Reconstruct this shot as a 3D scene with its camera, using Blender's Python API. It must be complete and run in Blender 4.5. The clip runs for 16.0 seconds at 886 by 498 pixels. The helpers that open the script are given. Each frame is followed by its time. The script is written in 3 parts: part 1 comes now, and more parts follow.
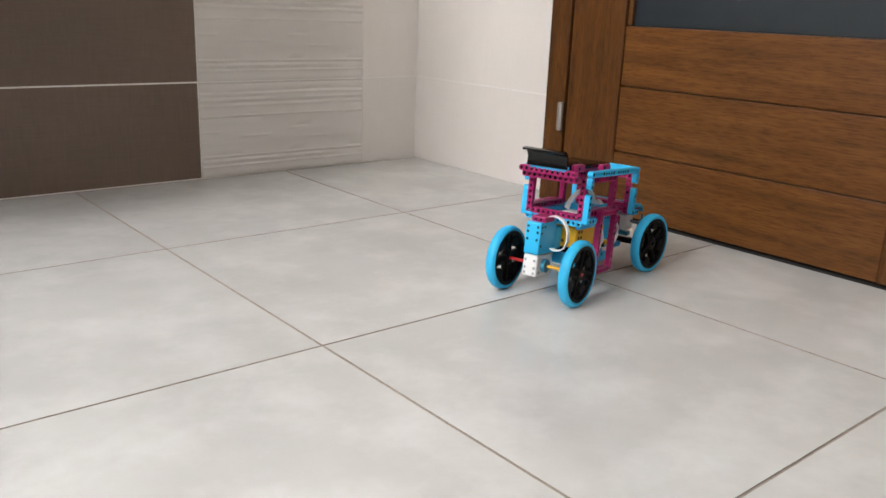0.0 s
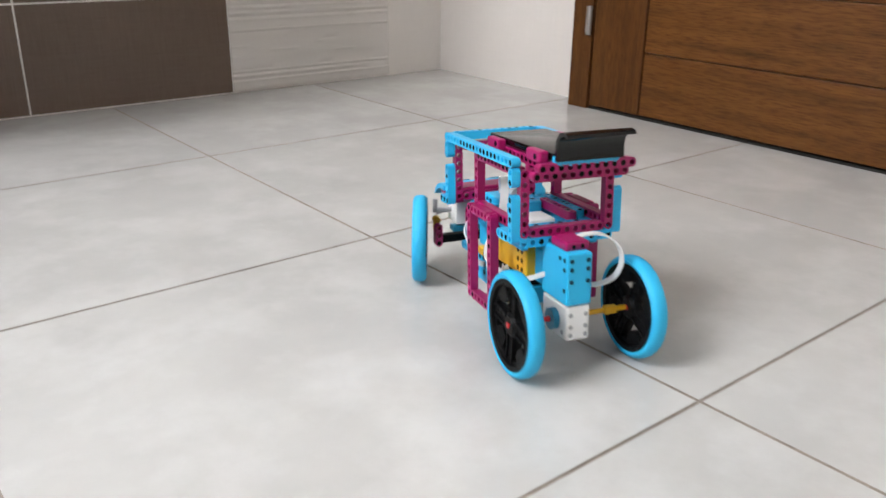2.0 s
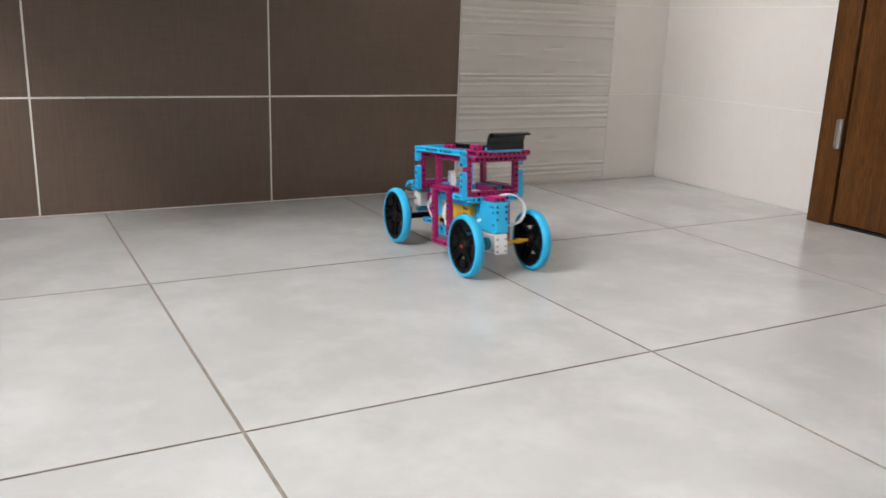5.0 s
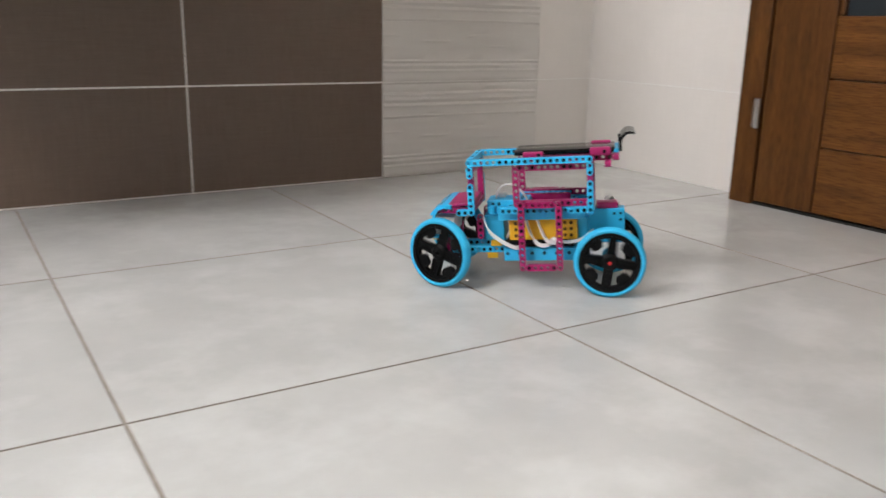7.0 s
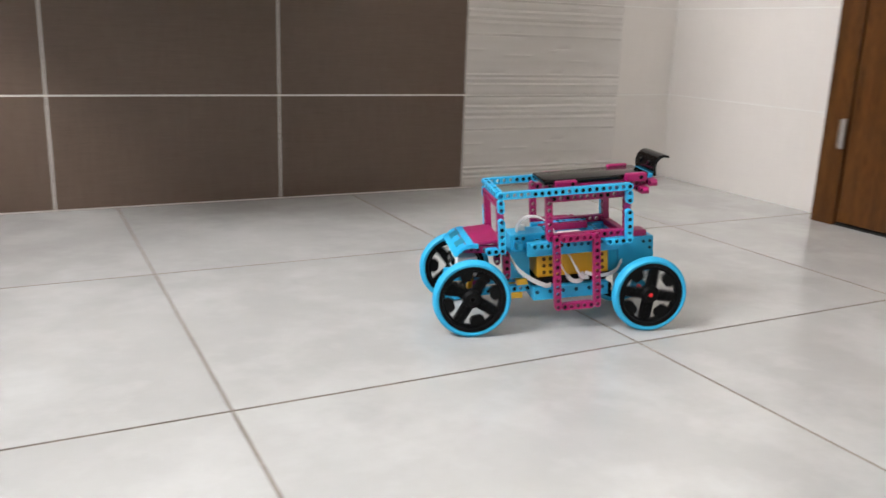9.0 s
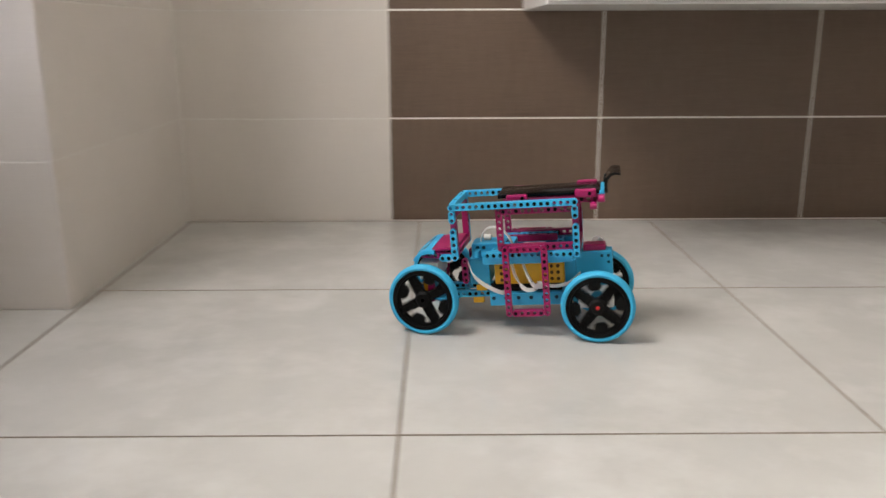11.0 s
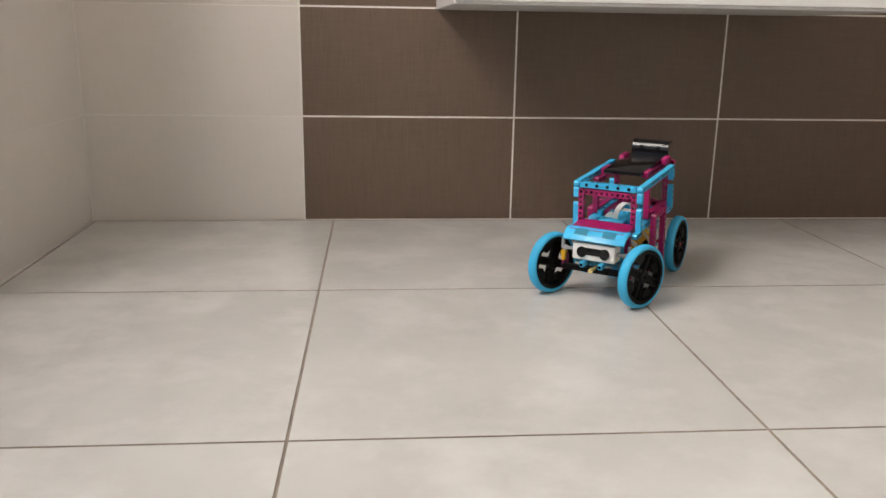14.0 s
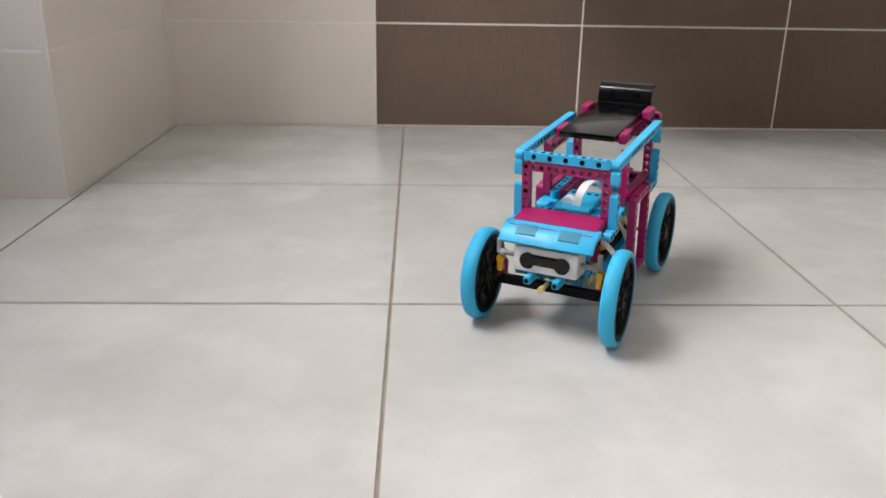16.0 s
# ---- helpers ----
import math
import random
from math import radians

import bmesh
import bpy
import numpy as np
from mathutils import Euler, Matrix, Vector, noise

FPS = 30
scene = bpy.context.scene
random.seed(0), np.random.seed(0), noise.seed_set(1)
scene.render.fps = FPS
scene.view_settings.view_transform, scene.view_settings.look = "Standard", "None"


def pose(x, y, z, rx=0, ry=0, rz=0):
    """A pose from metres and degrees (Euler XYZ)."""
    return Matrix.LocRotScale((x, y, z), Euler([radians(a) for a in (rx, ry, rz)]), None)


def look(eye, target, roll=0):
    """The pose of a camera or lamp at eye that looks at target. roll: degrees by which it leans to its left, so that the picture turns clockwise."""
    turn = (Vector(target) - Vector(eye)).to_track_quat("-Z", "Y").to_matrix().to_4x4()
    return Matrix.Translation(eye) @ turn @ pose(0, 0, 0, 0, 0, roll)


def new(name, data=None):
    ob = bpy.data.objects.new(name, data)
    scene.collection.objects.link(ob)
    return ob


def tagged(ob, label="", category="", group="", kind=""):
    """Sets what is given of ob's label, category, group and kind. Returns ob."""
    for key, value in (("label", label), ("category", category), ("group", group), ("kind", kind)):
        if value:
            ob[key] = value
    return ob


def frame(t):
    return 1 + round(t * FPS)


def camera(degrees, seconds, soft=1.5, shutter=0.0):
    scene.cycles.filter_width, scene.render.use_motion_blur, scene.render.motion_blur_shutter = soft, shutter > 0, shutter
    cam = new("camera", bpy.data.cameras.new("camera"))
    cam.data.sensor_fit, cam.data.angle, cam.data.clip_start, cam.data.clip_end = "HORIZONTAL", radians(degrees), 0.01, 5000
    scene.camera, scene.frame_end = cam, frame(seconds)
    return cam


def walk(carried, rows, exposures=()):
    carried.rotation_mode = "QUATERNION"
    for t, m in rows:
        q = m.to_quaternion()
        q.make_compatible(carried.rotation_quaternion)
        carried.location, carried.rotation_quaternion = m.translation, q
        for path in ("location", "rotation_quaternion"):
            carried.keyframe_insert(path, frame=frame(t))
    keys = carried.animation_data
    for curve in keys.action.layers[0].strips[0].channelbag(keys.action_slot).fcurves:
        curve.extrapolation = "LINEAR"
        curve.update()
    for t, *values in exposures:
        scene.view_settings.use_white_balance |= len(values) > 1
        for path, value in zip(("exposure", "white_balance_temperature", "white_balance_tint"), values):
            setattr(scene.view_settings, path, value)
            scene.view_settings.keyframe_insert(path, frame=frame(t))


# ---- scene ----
cam = camera(56.3, 16.0, soft=1.5, shutter=0.5)
PATH = [
    (0, (0.45, -1.19, 0.369), (1.683, 0.281, -0.194), 2.2),
    (0.5, (0.447, -1.189, 0.37), (1.722, 0.246, -0.193), 2.2),
    (0.8, (0.445, -1.187, 0.37), (1.712, 0.247, -0.211), 1.5),
    (1, (0.433, -1.192, 0.364), (1.687, 0.25, -0.226), 1.5),
    (1.2, (0.432, -1.192, 0.356), (1.649, 0.271, -0.259), 1.1),
    (1.5, (0.404, -1.195, 0.347), (1.583, 0.278, -0.316), 0.7),
    (1.7, (0.398, -1.199, 0.348), (1.56, 0.274, -0.346), 0.5),
    (2, (0.396, -1.205, 0.34), (1.568, 0.243, -0.388), 0.8),
    (2.2, (0.379, -1.217, 0.343), (1.582, 0.196, -0.402), 1.6),
    (2.5, (0.402, -1.203, 0.317), (1.62, 0.194, -0.434), 1.6),
    (2.7, (0.389, -1.197, 0.313), (1.614, 0.198, -0.431), 2.1),
    (3, (0.382, -1.174, 0.309), (1.553, 0.284, -0.399), 2.1),
    (3.2, (0.355, -1.155, 0.313), (1.469, 0.359, -0.37), 1.7),
    (3.5, (0.316, -1.119, 0.321), (1.349, 0.469, -0.321), 1.8),
    (4, (0.294, -1.085, 0.323), (1.261, 0.569, -0.252), 1.9),
    (4.2, (0.286, -1.08, 0.33), (1.236, 0.59, -0.227), 2.2),
    (6.3, (0.293, -1.089, 0.332), (1.226, 0.615, -0.145), 1.8),
    (6.5, (0.304, -1.095, 0.33), (1.252, 0.596, -0.164), 1.4),
    (7, (0.344, -1.106, 0.32), (1.363, 0.534, -0.204), 1.2),
    (7.2, (0.367, -1.109, 0.32), (1.428, 0.503, -0.203), 1.3),
    (7.5, (0.383, -1.113, 0.321), (1.504, 0.465, -0.183), 1.6),
    (8, (0.381, -1.115, 0.319), (1.534, 0.45, -0.153), 2.1),
    (8.5, (0.351, -1.097, 0.304), (1.423, 0.526, -0.162), 2.3),
    (8.7, (0.334, -1.114, 0.312), (1.333, 0.55, -0.171), 2.2),
    (10.8, (0.068, -1.139, 0.353), (0.187, 0.793, -0.151), 0.3),
    (11, (0.038, -1.145, 0.358), (0.047, 0.791, -0.146), -0.2),
    (11.5, (-0.013, -1.162, 0.369), (-0.173, 0.767, -0.133), -0.4),
    (12, (-0.043, -1.175, 0.37), (-0.302, 0.743, -0.133), -0.4),
    (12.2, (-0.044, -1.173, 0.368), (-0.324, 0.74, -0.142), -0.6),
    (12.5, (-0.029, -1.17, 0.361), (-0.296, 0.742, -0.16), -0.5),
    (13, (0.026, -1.153, 0.358), (-0.051, 0.774, -0.172), 0.2),
    (13.5, (0.078, -1.139, 0.353), (0.174, 0.787, -0.177), 0.9),
    (14, (0.081, -1.136, 0.359), (0.243, 0.792, -0.149), 0.9),
    (14.5, (0.083, -1.136, 0.356), (0.269, 0.792, -0.139), 0.7),
    (15, (0.076, -1.143, 0.347), (0.252, 0.781, -0.171), 0.5),
    (15.5, (0.048, -1.167, 0.333), (0.174, 0.743, -0.246), 0.7),
    (16, (0.024, -1.207, 0.328), (0.091, 0.676, -0.343), 1.0),
]
EXPOSURES = [(0, -0.2, 6400, 10), (0.5, -0.1, 6350, 10), (1.0, -0.12, 6320, 10), (1.5, -0.38, 6260, 10), (2.0, -0.2, 6220, 10), (2.5, 0.0, 6100, 10), (3.0, -0.02, 6100, 10), (3.5, -0.1, 6100, 10), (4.0, -0.17, 6180, 10), (6.4, -0.4, 6350, 10), (7.5, -0.4, 6380, 10), (8.0, -0.17, 6280, 10), (8.7, -0.2, 6280, 10), (10.8, -0.55, 6900, 11), (11.1, -0.48, 6950, 11), (11.5, -0.16, 7120, 12), (12.0, -0.2, 7350, 13), (12.5, -0.27, 7350, 14), (13.0, -0.27, 7150, 12), (13.5, -0.46, 7080, 13), (14.5, -0.58, 6950, 12), (15.0, -0.62, 6950, 12), (15.5, -0.52, 6680, 12), (16, -0.45, 6550, 11)]
walk(cam, [(t, look(eye, target, roll)) for t, eye, target, roll in PATH], EXPOSURES)
WINDOW_W, BLIND_W = 53.0, 5.8
FLOOR_A, FLOOR_B = (0.480, 0.477, 0.458), (0.572, 0.571, 0.550)

# ---- light ----
world = bpy.data.worlds.new("sky")
scene.world = world
world.use_nodes = True
wn = world.node_tree
sky = wn.nodes.new("ShaderNodeTexSky")
sky.sky_type, sky.sun_disc = "NISHITA", False
sky.sun_elevation, sky.sun_rotation = radians(40), radians(250)
wn.links.new(sky.outputs[0], wn.nodes["Background"].inputs[0])
wn.nodes["Background"].inputs[1].default_value = 0.1


def area_lamp(name, m, wide, high, watts, colour):
    data = bpy.data.lights.new(name, "AREA")
    data.shape, data.size, data.size_y, data.energy, data.color = "RECTANGLE", wide, high, watts, colour
    ob = new(name, data)
    ob.matrix_world = m
    return ob


# daylight over the blind, through the upper part of the balcony door
area_lamp("window_light", look((-0.74, -0.60, 1.64), (1.0, -0.75, 1.20)), 0.88, 0.88, WINDOW_W, (1.0, 0.985, 0.965))
# daylight behind the blind
area_lamp("blind_light", look((-0.95, -0.62, 0.66), (1.0, -0.62, 0.66)), 0.95, 0.75, BLIND_W, (0.93, 0.97, 1.0))

# ---- materials ----


def mat(name, colour, rough=0.5, metal=0.0, spec=0.5):
    m = bpy.data.materials.new(name)
    m.use_nodes = True
    b = m.node_tree.nodes["Principled BSDF"]
    b.inputs["Base Color"].default_value = (*colour, 1)
    b.inputs["Roughness"].default_value = rough
    b.inputs["Metallic"].default_value = metal
    b.inputs["Specular IOR Level"].default_value = spec
    return m, m.node_tree, b


def node(nt, kind, **sets):
    n = nt.nodes.new(kind)
    for k, v in sets.items():
        n.inputs[k].default_value = v
    return n


def mapped(nt, scale):
    """Object coordinates shifted by the piece's own random number, then scaled."""
    tc = nt.nodes.new("ShaderNodeTexCoord")
    info = nt.nodes.new("ShaderNodeObjectInfo")
    mul = nt.nodes.new("ShaderNodeMath")
    mul.operation = "MULTIPLY"
    mul.inputs[1].default_value = 37.0
    nt.links.new(info.outputs["Random"], mul.inputs[0])
    add = nt.nodes.new("ShaderNodeVectorMath")
    add.operation = "ADD"
    nt.links.new(tc.outputs["Object"], add.inputs[0])
    nt.links.new(mul.outputs[0], add.inputs[1])
    mp = nt.nodes.new("ShaderNodeMapping")
    mp.inputs["Scale"].default_value = scale
    nt.links.new(add.outputs[0], mp.inputs["Vector"])
    return mp.outputs[0]


def noise_tex(nt, vec, scale, detail=4.0, rough=0.55):
    n = node(nt, "ShaderNodeTexNoise", Scale=scale, Detail=detail, Roughness=rough)
    nt.links.new(vec, n.inputs["Vector"])
    return n.outputs["Fac"]


def ramp(nt, fac, stops):
    r = nt.nodes.new("ShaderNodeValToRGB")
    els = r.color_ramp.elements
    while len(els) < len(stops):
        els.new(0.5)
    for e, (p, c) in zip(els, stops):
        e.position, e.color = p, (*c, 1)
    nt.links.new(fac, r.inputs[0])
    return r.outputs[0]


def mix(nt, kind, fac, a, b):
    m = nt.nodes.new("ShaderNodeMix")
    m.data_type, m.blend_type = "RGBA", kind
    for sock, v in ((m.inputs[0], fac), (m.inputs[6], a), (m.inputs[7], b)):
        if isinstance(v, (int, float)):
            sock.default_value = v
        elif isinstance(v, tuple):
            sock.default_value = (*v, 1)
        else:
            nt.links.new(v, sock)
    return m.outputs[2]


def bump(nt, b, height, strength, dist=0.001):
    n = node(nt, "ShaderNodeBump", Strength=strength, Distance=dist)
    nt.links.new(height, n.inputs["Height"])
    nt.links.new(n.outputs[0], b.inputs["Normal"])


def rough_from(nt, b, fac, lo, hi):
    r = node(nt, "ShaderNodeMapRange")
    r.inputs["To Min"].default_value, r.inputs["To Max"].default_value = lo, hi
    nt.links.new(fac, r.inputs["Value"])
    nt.links.new(r.outputs[0], b.inputs["Roughness"])


def floor_tile_mat():
    m, nt, b = mat("floor_porcelain", (0.6, 0.57, 0.52), 0.3)
    v = mapped(nt, (1, 1, 1))
    cloud = noise_tex(nt, v, 5.0, 6.0, 0.6)
    fleck = noise_tex(nt, v, 9.0, 7.0, 0.62)
    grain = noise_tex(nt, v, 700.0, 2.0)
    base = ramp(nt, cloud, [(0.3, FLOOR_A), (0.7, FLOOR_B)])
    light = ramp(nt, fleck, [(0.46, (0, 0, 0)), (0.66, (1, 1, 1))])
    col = mix(nt, "MIX", mix(nt, "MULTIPLY", 1.0, light, (0.28, 0.28, 0.28)), base, (0.78, 0.785, 0.77))
    nt.links.new(col, b.inputs["Base Color"])
    b.inputs["Roughness"].default_value = 0.2
    bump(nt, b, grain, 0.05, 0.0005)
    return m


def linen_tile_mat(name, dark, light, rough=0.45, spec=0.5):
    """Glazed wall tile printed like woven linen: fine upright and level threads."""
    m, nt, b = mat(name, light, rough, 0.0, spec)
    up = noise_tex(nt, mapped(nt, (900, 900, 18)), 1.0, 3.0, 0.7)
    level = noise_tex(nt, mapped(nt, (20, 20, 1100)), 1.0, 3.0, 0.7)
    weave = mix(nt, "MIX", 0.45, up, level)
    cloud = noise_tex(nt, mapped(nt, (1, 1, 1)), 4.0, 4.0)
    col = ramp(nt, weave, [(0.25, dark), (0.75, light)])
    col = mix(nt, "MULTIPLY", 0.35, col, ramp(nt, cloud, [(0.3, (0.8, 0.8, 0.8)), (0.7, (1, 1, 1))]))
    nt.links.new(col, b.inputs["Base Color"])
    bump(nt, b, weave, 0.15, 0.0004)
    return m


def plain_noise_mat(name, dark, light, scale, rough=0.6, strength=0.15):
    m, nt, b = mat(name, light, rough)
    v = mapped(nt, (1, 1, 1))
    n = noise_tex(nt, v, scale, 6.0)
    nt.links.new(ramp(nt, n, [(0.3, dark), (0.7, light)]), b.inputs["Base Color"])
    bump(nt, b, n, strength, 0.001)
    return m


def wood_mat(name, dark, mid, light, along, rough=0.38):
    """Varnished wood, its grain along the axis named."""
    m, nt, b = mat(name, mid, rough, 0.0, 0.28)
    long, across = 5.0, 75.0
    scale = tuple(long if a == along else across for a in "xyz")
    v = mapped(nt, scale)
    g = noise_tex(nt, v, 1.0, 7.0, 0.62)
    scale2 = tuple(40.0 if a == along else 520.0 for a in "xyz")
    pore = noise_tex(nt, mapped(nt, scale2), 1.0, 2.0, 0.6)
    cloud = noise_tex(nt, mapped(nt, (3, 3, 3)), 1.0, 3.0)
    col = ramp(nt, g, [(0.25, dark), (0.5, mid), (0.75, light)])
    col = mix(nt, "MULTIPLY", 0.75, col, ramp(nt, pore, [(0.34, (0.5, 0.38, 0.26)), (0.54, (1, 1, 1))]))
    col = mix(nt, "MULTIPLY", 0.4, col, ramp(nt, cloud, [(0.3, (0.7, 0.7, 0.7)), (0.7, (1.0, 1.0, 1.0))]))
    nt.links.new(col, b.inputs["Base Color"])
    rough_from(nt, b, g, rough - 0.06, rough + 0.1)
    bump(nt, b, pore, 0.2, 0.0005)
    return m


def plastic_mat(name, colour, rough=0.32, spec=0.5):
    m, nt, b = mat(name, colour, rough, 0.0, spec)
    v = mapped(nt, (1, 1, 1))
    n = noise_tex(nt, v, 90.0, 3.0)
    rough_from(nt, b, n, rough - 0.02, rough + 0.1)
    fine = noise_tex(nt, v, 900.0, 2.0)
    bump(nt, b, fine, 0.04, 0.0003)
    return m


M_FLOOR = floor_tile_mat()
M_FGROUT = plain_noise_mat("floor_grout", (0.21, 0.18, 0.15), (0.33, 0.285, 0.24), 60, 0.9)
M_BROWN = linen_tile_mat("brown_tile", (0.092, 0.058, 0.040), (0.192, 0.130, 0.093), 0.5, 0.55)
M_IVORY = linen_tile_mat("ivory_tile", (0.705, 0.66, 0.612), (0.795, 0.748, 0.70), 0.34)
M_DECOR = linen_tile_mat("ribbed_tile", (0.66, 0.62, 0.575), (0.74, 0.705, 0.665), 0.42)
M_WGROUT = plain_noise_mat("wall_grout", (0.74, 0.71, 0.67), (0.82, 0.79, 0.75), 80, 0.85)
M_IVORY_PLAIN = plain_noise_mat("ivory_wall", (0.70, 0.655, 0.60), (0.78, 0.735, 0.68), 8, 0.5)
M_PLASTER = plain_noise_mat("white_plaster", (0.76, 0.74, 0.71), (0.82, 0.81, 0.79), 12, 0.85, 0.1)
M_BEIGE = plain_noise_mat("beige_wall", (0.14, 0.115, 0.095), (0.20, 0.17, 0.145), 8, 0.8)
# upright oak toned darker than the level boards: the casing's shade in its colour
M_OAK_V_SHADED = wood_mat("oak_upright_shaded", (0.054, 0.0185, 0.0030), (0.092, 0.033, 0.0054), (0.126, 0.048, 0.0086), "z", 0.42)
M_OAK_H = wood_mat("oak_level", (0.066, 0.023, 0.0038), (0.120, 0.044, 0.0074), (0.166, 0.065, 0.0118), "y", 0.42)
M_DARK_V = wood_mat("dark_wood_upright", (0.014, 0.0042, 0.0016), (0.026, 0.0080, 0.0030), (0.040, 0.0128, 0.0048), "z", 0.5)
M_DARK_H = wood_mat("dark_wood_level", (0.014, 0.0042, 0.0016), (0.027, 0.0084, 0.0032), (0.042, 0.0135, 0.0052), "y", 0.5)
M_STEEL = mat("brushed_steel", (0.55, 0.54, 0.52), 0.32, 1.0)[0]
M_SHADOW_GAP = mat("gap_shade_black", (0.01, 0.008, 0.006), 0.9)[0]
M_PANE = mat("smoked_glass", (0.022, 0.027, 0.031), 0.22)[0]
M_ANTHRACITE = mat("anthracite_rail", (0.055, 0.058, 0.065), 0.45)[0]
M_BEAD = plain_noise_mat("glazing_bead", (0.42, 0.42, 0.40), (0.55, 0.55, 0.52), 50, 0.4)
M_LACQUER = plain_noise_mat("white_lacquer", (0.78, 0.78, 0.77), (0.82, 0.82, 0.81), 6, 0.22, 0.02)
M_CYAN = plastic_mat("azure_plastic", (0.024, 0.43, 0.74))
M_TYRE = plastic_mat("azure_rubber", (0.022, 0.41, 0.69), 0.55)
M_TEAL = plastic_mat("deep_azure_plastic", (0.016, 0.20, 0.32))
# flat discs in darkened body colours: the shade inside open holes, painted on
M_CYAN_HOLE_SHADE = plastic_mat("azure_hole_shade", (0.004, 0.045, 0.085), 0.5, 0.3)
M_YELLOW_HOLE_SHADE = plastic_mat("yellow_hole_shade", (0.10, 0.045, 0.002), 0.5, 0.3)
M_MAGENTA = plastic_mat("magenta_plastic", (0.33, 0.005, 0.10))
M_BLACK = plastic_mat("black_plastic", (0.0025, 0.0025, 0.003), 0.45, 0.16)
M_GLOSS = plastic_mat("gloss_black", (0.0025, 0.0025, 0.003), 0.1, 0.45)
M_YELLOW = plastic_mat("yellow_plastic", (0.74, 0.40, 0.012))
M_WHITE = plastic_mat("white_plastic", (0.78, 0.78, 0.77), 0.35)
M_GREY = plastic_mat("grey_plastic", (0.33, 0.34, 0.35), 0.4)
M_TAN = plastic_mat("pale_yellow_plastic", (0.62, 0.50, 0.20))
M_RED = plastic_mat("red_plastic", (0.55, 0.012, 0.014))


def blind_mat():
    m, nt, b = mat("pleated_fabric", (0.74, 0.75, 0.84), 0.9)
    tr = node(nt, "ShaderNodeBsdfTranslucent")
    tr.inputs[0].default_value = (0.80, 0.82, 0.93, 1)
    mx = nt.nodes.new("ShaderNodeMixShader")
    mx.inputs[0].default_value = 0.6
    nt.links.new(b.outputs[0], mx.inputs[1])
    nt.links.new(tr.outputs[0], mx.inputs[2])
    nt.links.new(mx.outputs[0], nt.nodes["Material Output"].inputs[0])
    return m


M_BLIND = blind_mat()

# ---- mesh helpers ----


def box(bm, x0, x1, y0, y1, z0, z1, mi=0, bevel=0.0):
    r = bmesh.ops.create_cube(bm, size=1.0, matrix=Matrix.LocRotScale(
        ((x0 + x1) / 2, (y0 + y1) / 2, (z0 + z1) / 2), None, (abs(x1 - x0), abs(y1 - y0), abs(z1 - z0))))
    faces = {f for v in r["verts"] for f in v.link_faces}
    for f in faces:
        f.material_index = mi
    if bevel:
        edges = {e for v in r["verts"] for e in v.link_edges}
        bmesh.ops.bevel(bm, geom=list(edges), offset=bevel, segments=2, affect="EDGES", profile=0.5, material=-1)
    return bm


def tube(bm, centre, axis, r, length, seg=20, mi=0, r2=None):
    """A solid cylinder about an axis, centred at centre."""
    rot = {"x": Euler((0, radians(90), 0)), "y": Euler((radians(90), 0, 0)), "z": Euler((0, 0, 0))}[axis]
    got = bmesh.ops.create_cone(bm, cap_ends=True, segments=seg, radius1=r, radius2=r if r2 is None else r2, depth=length,
                                matrix=Matrix.Translation(centre) @ rot.to_matrix().to_4x4())
    for f in {f for v in got["verts"] for f in v.link_faces}:
        f.material_index = mi
    return bm


def mesh_from(name, bm, mats, smooth=False):
    bmesh.ops.recalc_face_normals(bm, faces=bm.faces)
    me = bpy.data.meshes.new(name)
    bm.to_mesh(me)
    bm.free()
    for m in mats if isinstance(mats, (list, tuple)) else (mats,):
        me.materials.append(m)
    if smooth:
        me.polygons.foreach_set("use_smooth", [True] * len(me.polygons))
        me.set_sharp_from_angle(angle=radians(38))
    return me


def part(name, bm, mats, parent=None, label="", smooth=False, at=None):
    ob = new(name, mesh_from(name, bm, mats, smooth))
    if parent:
        ob.parent = parent
    if at is not None:
        ob.matrix_basis = at
    if label:
        ob["label"] = label
    return ob


def B(*a, **k):
    return box(bmesh.new(), *a, **k)


# ---- the room ----
WALL_Y, RIGHT_X, LEFT_X, REVEAL_X, REVEAL_Y, BACK_Y, TOP = 0.457, 1.725, -0.458, -0.65, -0.085, -2.60, 2.55
DOOR_X = 1.662

floor = tagged(part("floor", B(-1.1, 2.1, BACK_Y - 0.1, WALL_Y + 0.1, -0.12, -0.0011), M_FGROUT),
               "pale grey-beige porcelain tile floor with thin brown joints", "floor", kind="structure")
wall_north = tagged(part("wall_north", B(LEFT_X - 0.12, RIGHT_X + 0.12, WALL_Y + 0.0007, WALL_Y + 0.14, -0.0011, TOP), M_WGROUT),
                    "bathroom wall tiled in ivory and dark brown linen-textured tiles", "wall", kind="structure")
wall_west = tagged(part("wall_west", B(LEFT_X - 0.192 - 0.12, LEFT_X - 0.0007, REVEAL_Y + 0.0007, WALL_Y + 0.0007, -0.0011, TOP), M_WGROUT),
                   "projecting ivory-tiled wall beside the balcony door", "wall", kind="structure")
wall_east = tagged(part("wall_east", B(RIGHT_X + 0.0007, RIGHT_X + 0.14, -0.04, WALL_Y + 0.0007, -0.0011, TOP), M_WGROUT),
                   "short white tiled wall beside the wooden door", "wall", kind="structure")
bm = B(RIGHT_X + 0.02, RIGHT_X + 0.14, BACK_Y, -0.93, -0.0011, TOP)
box(bm, RIGHT_X + 0.02, RIGHT_X + 0.14, -0.93, -0.04, 2.10, TOP)
box(bm, RIGHT_X + 0.10, RIGHT_X + 0.14, -0.93, -0.04, -0.0011, 2.10)
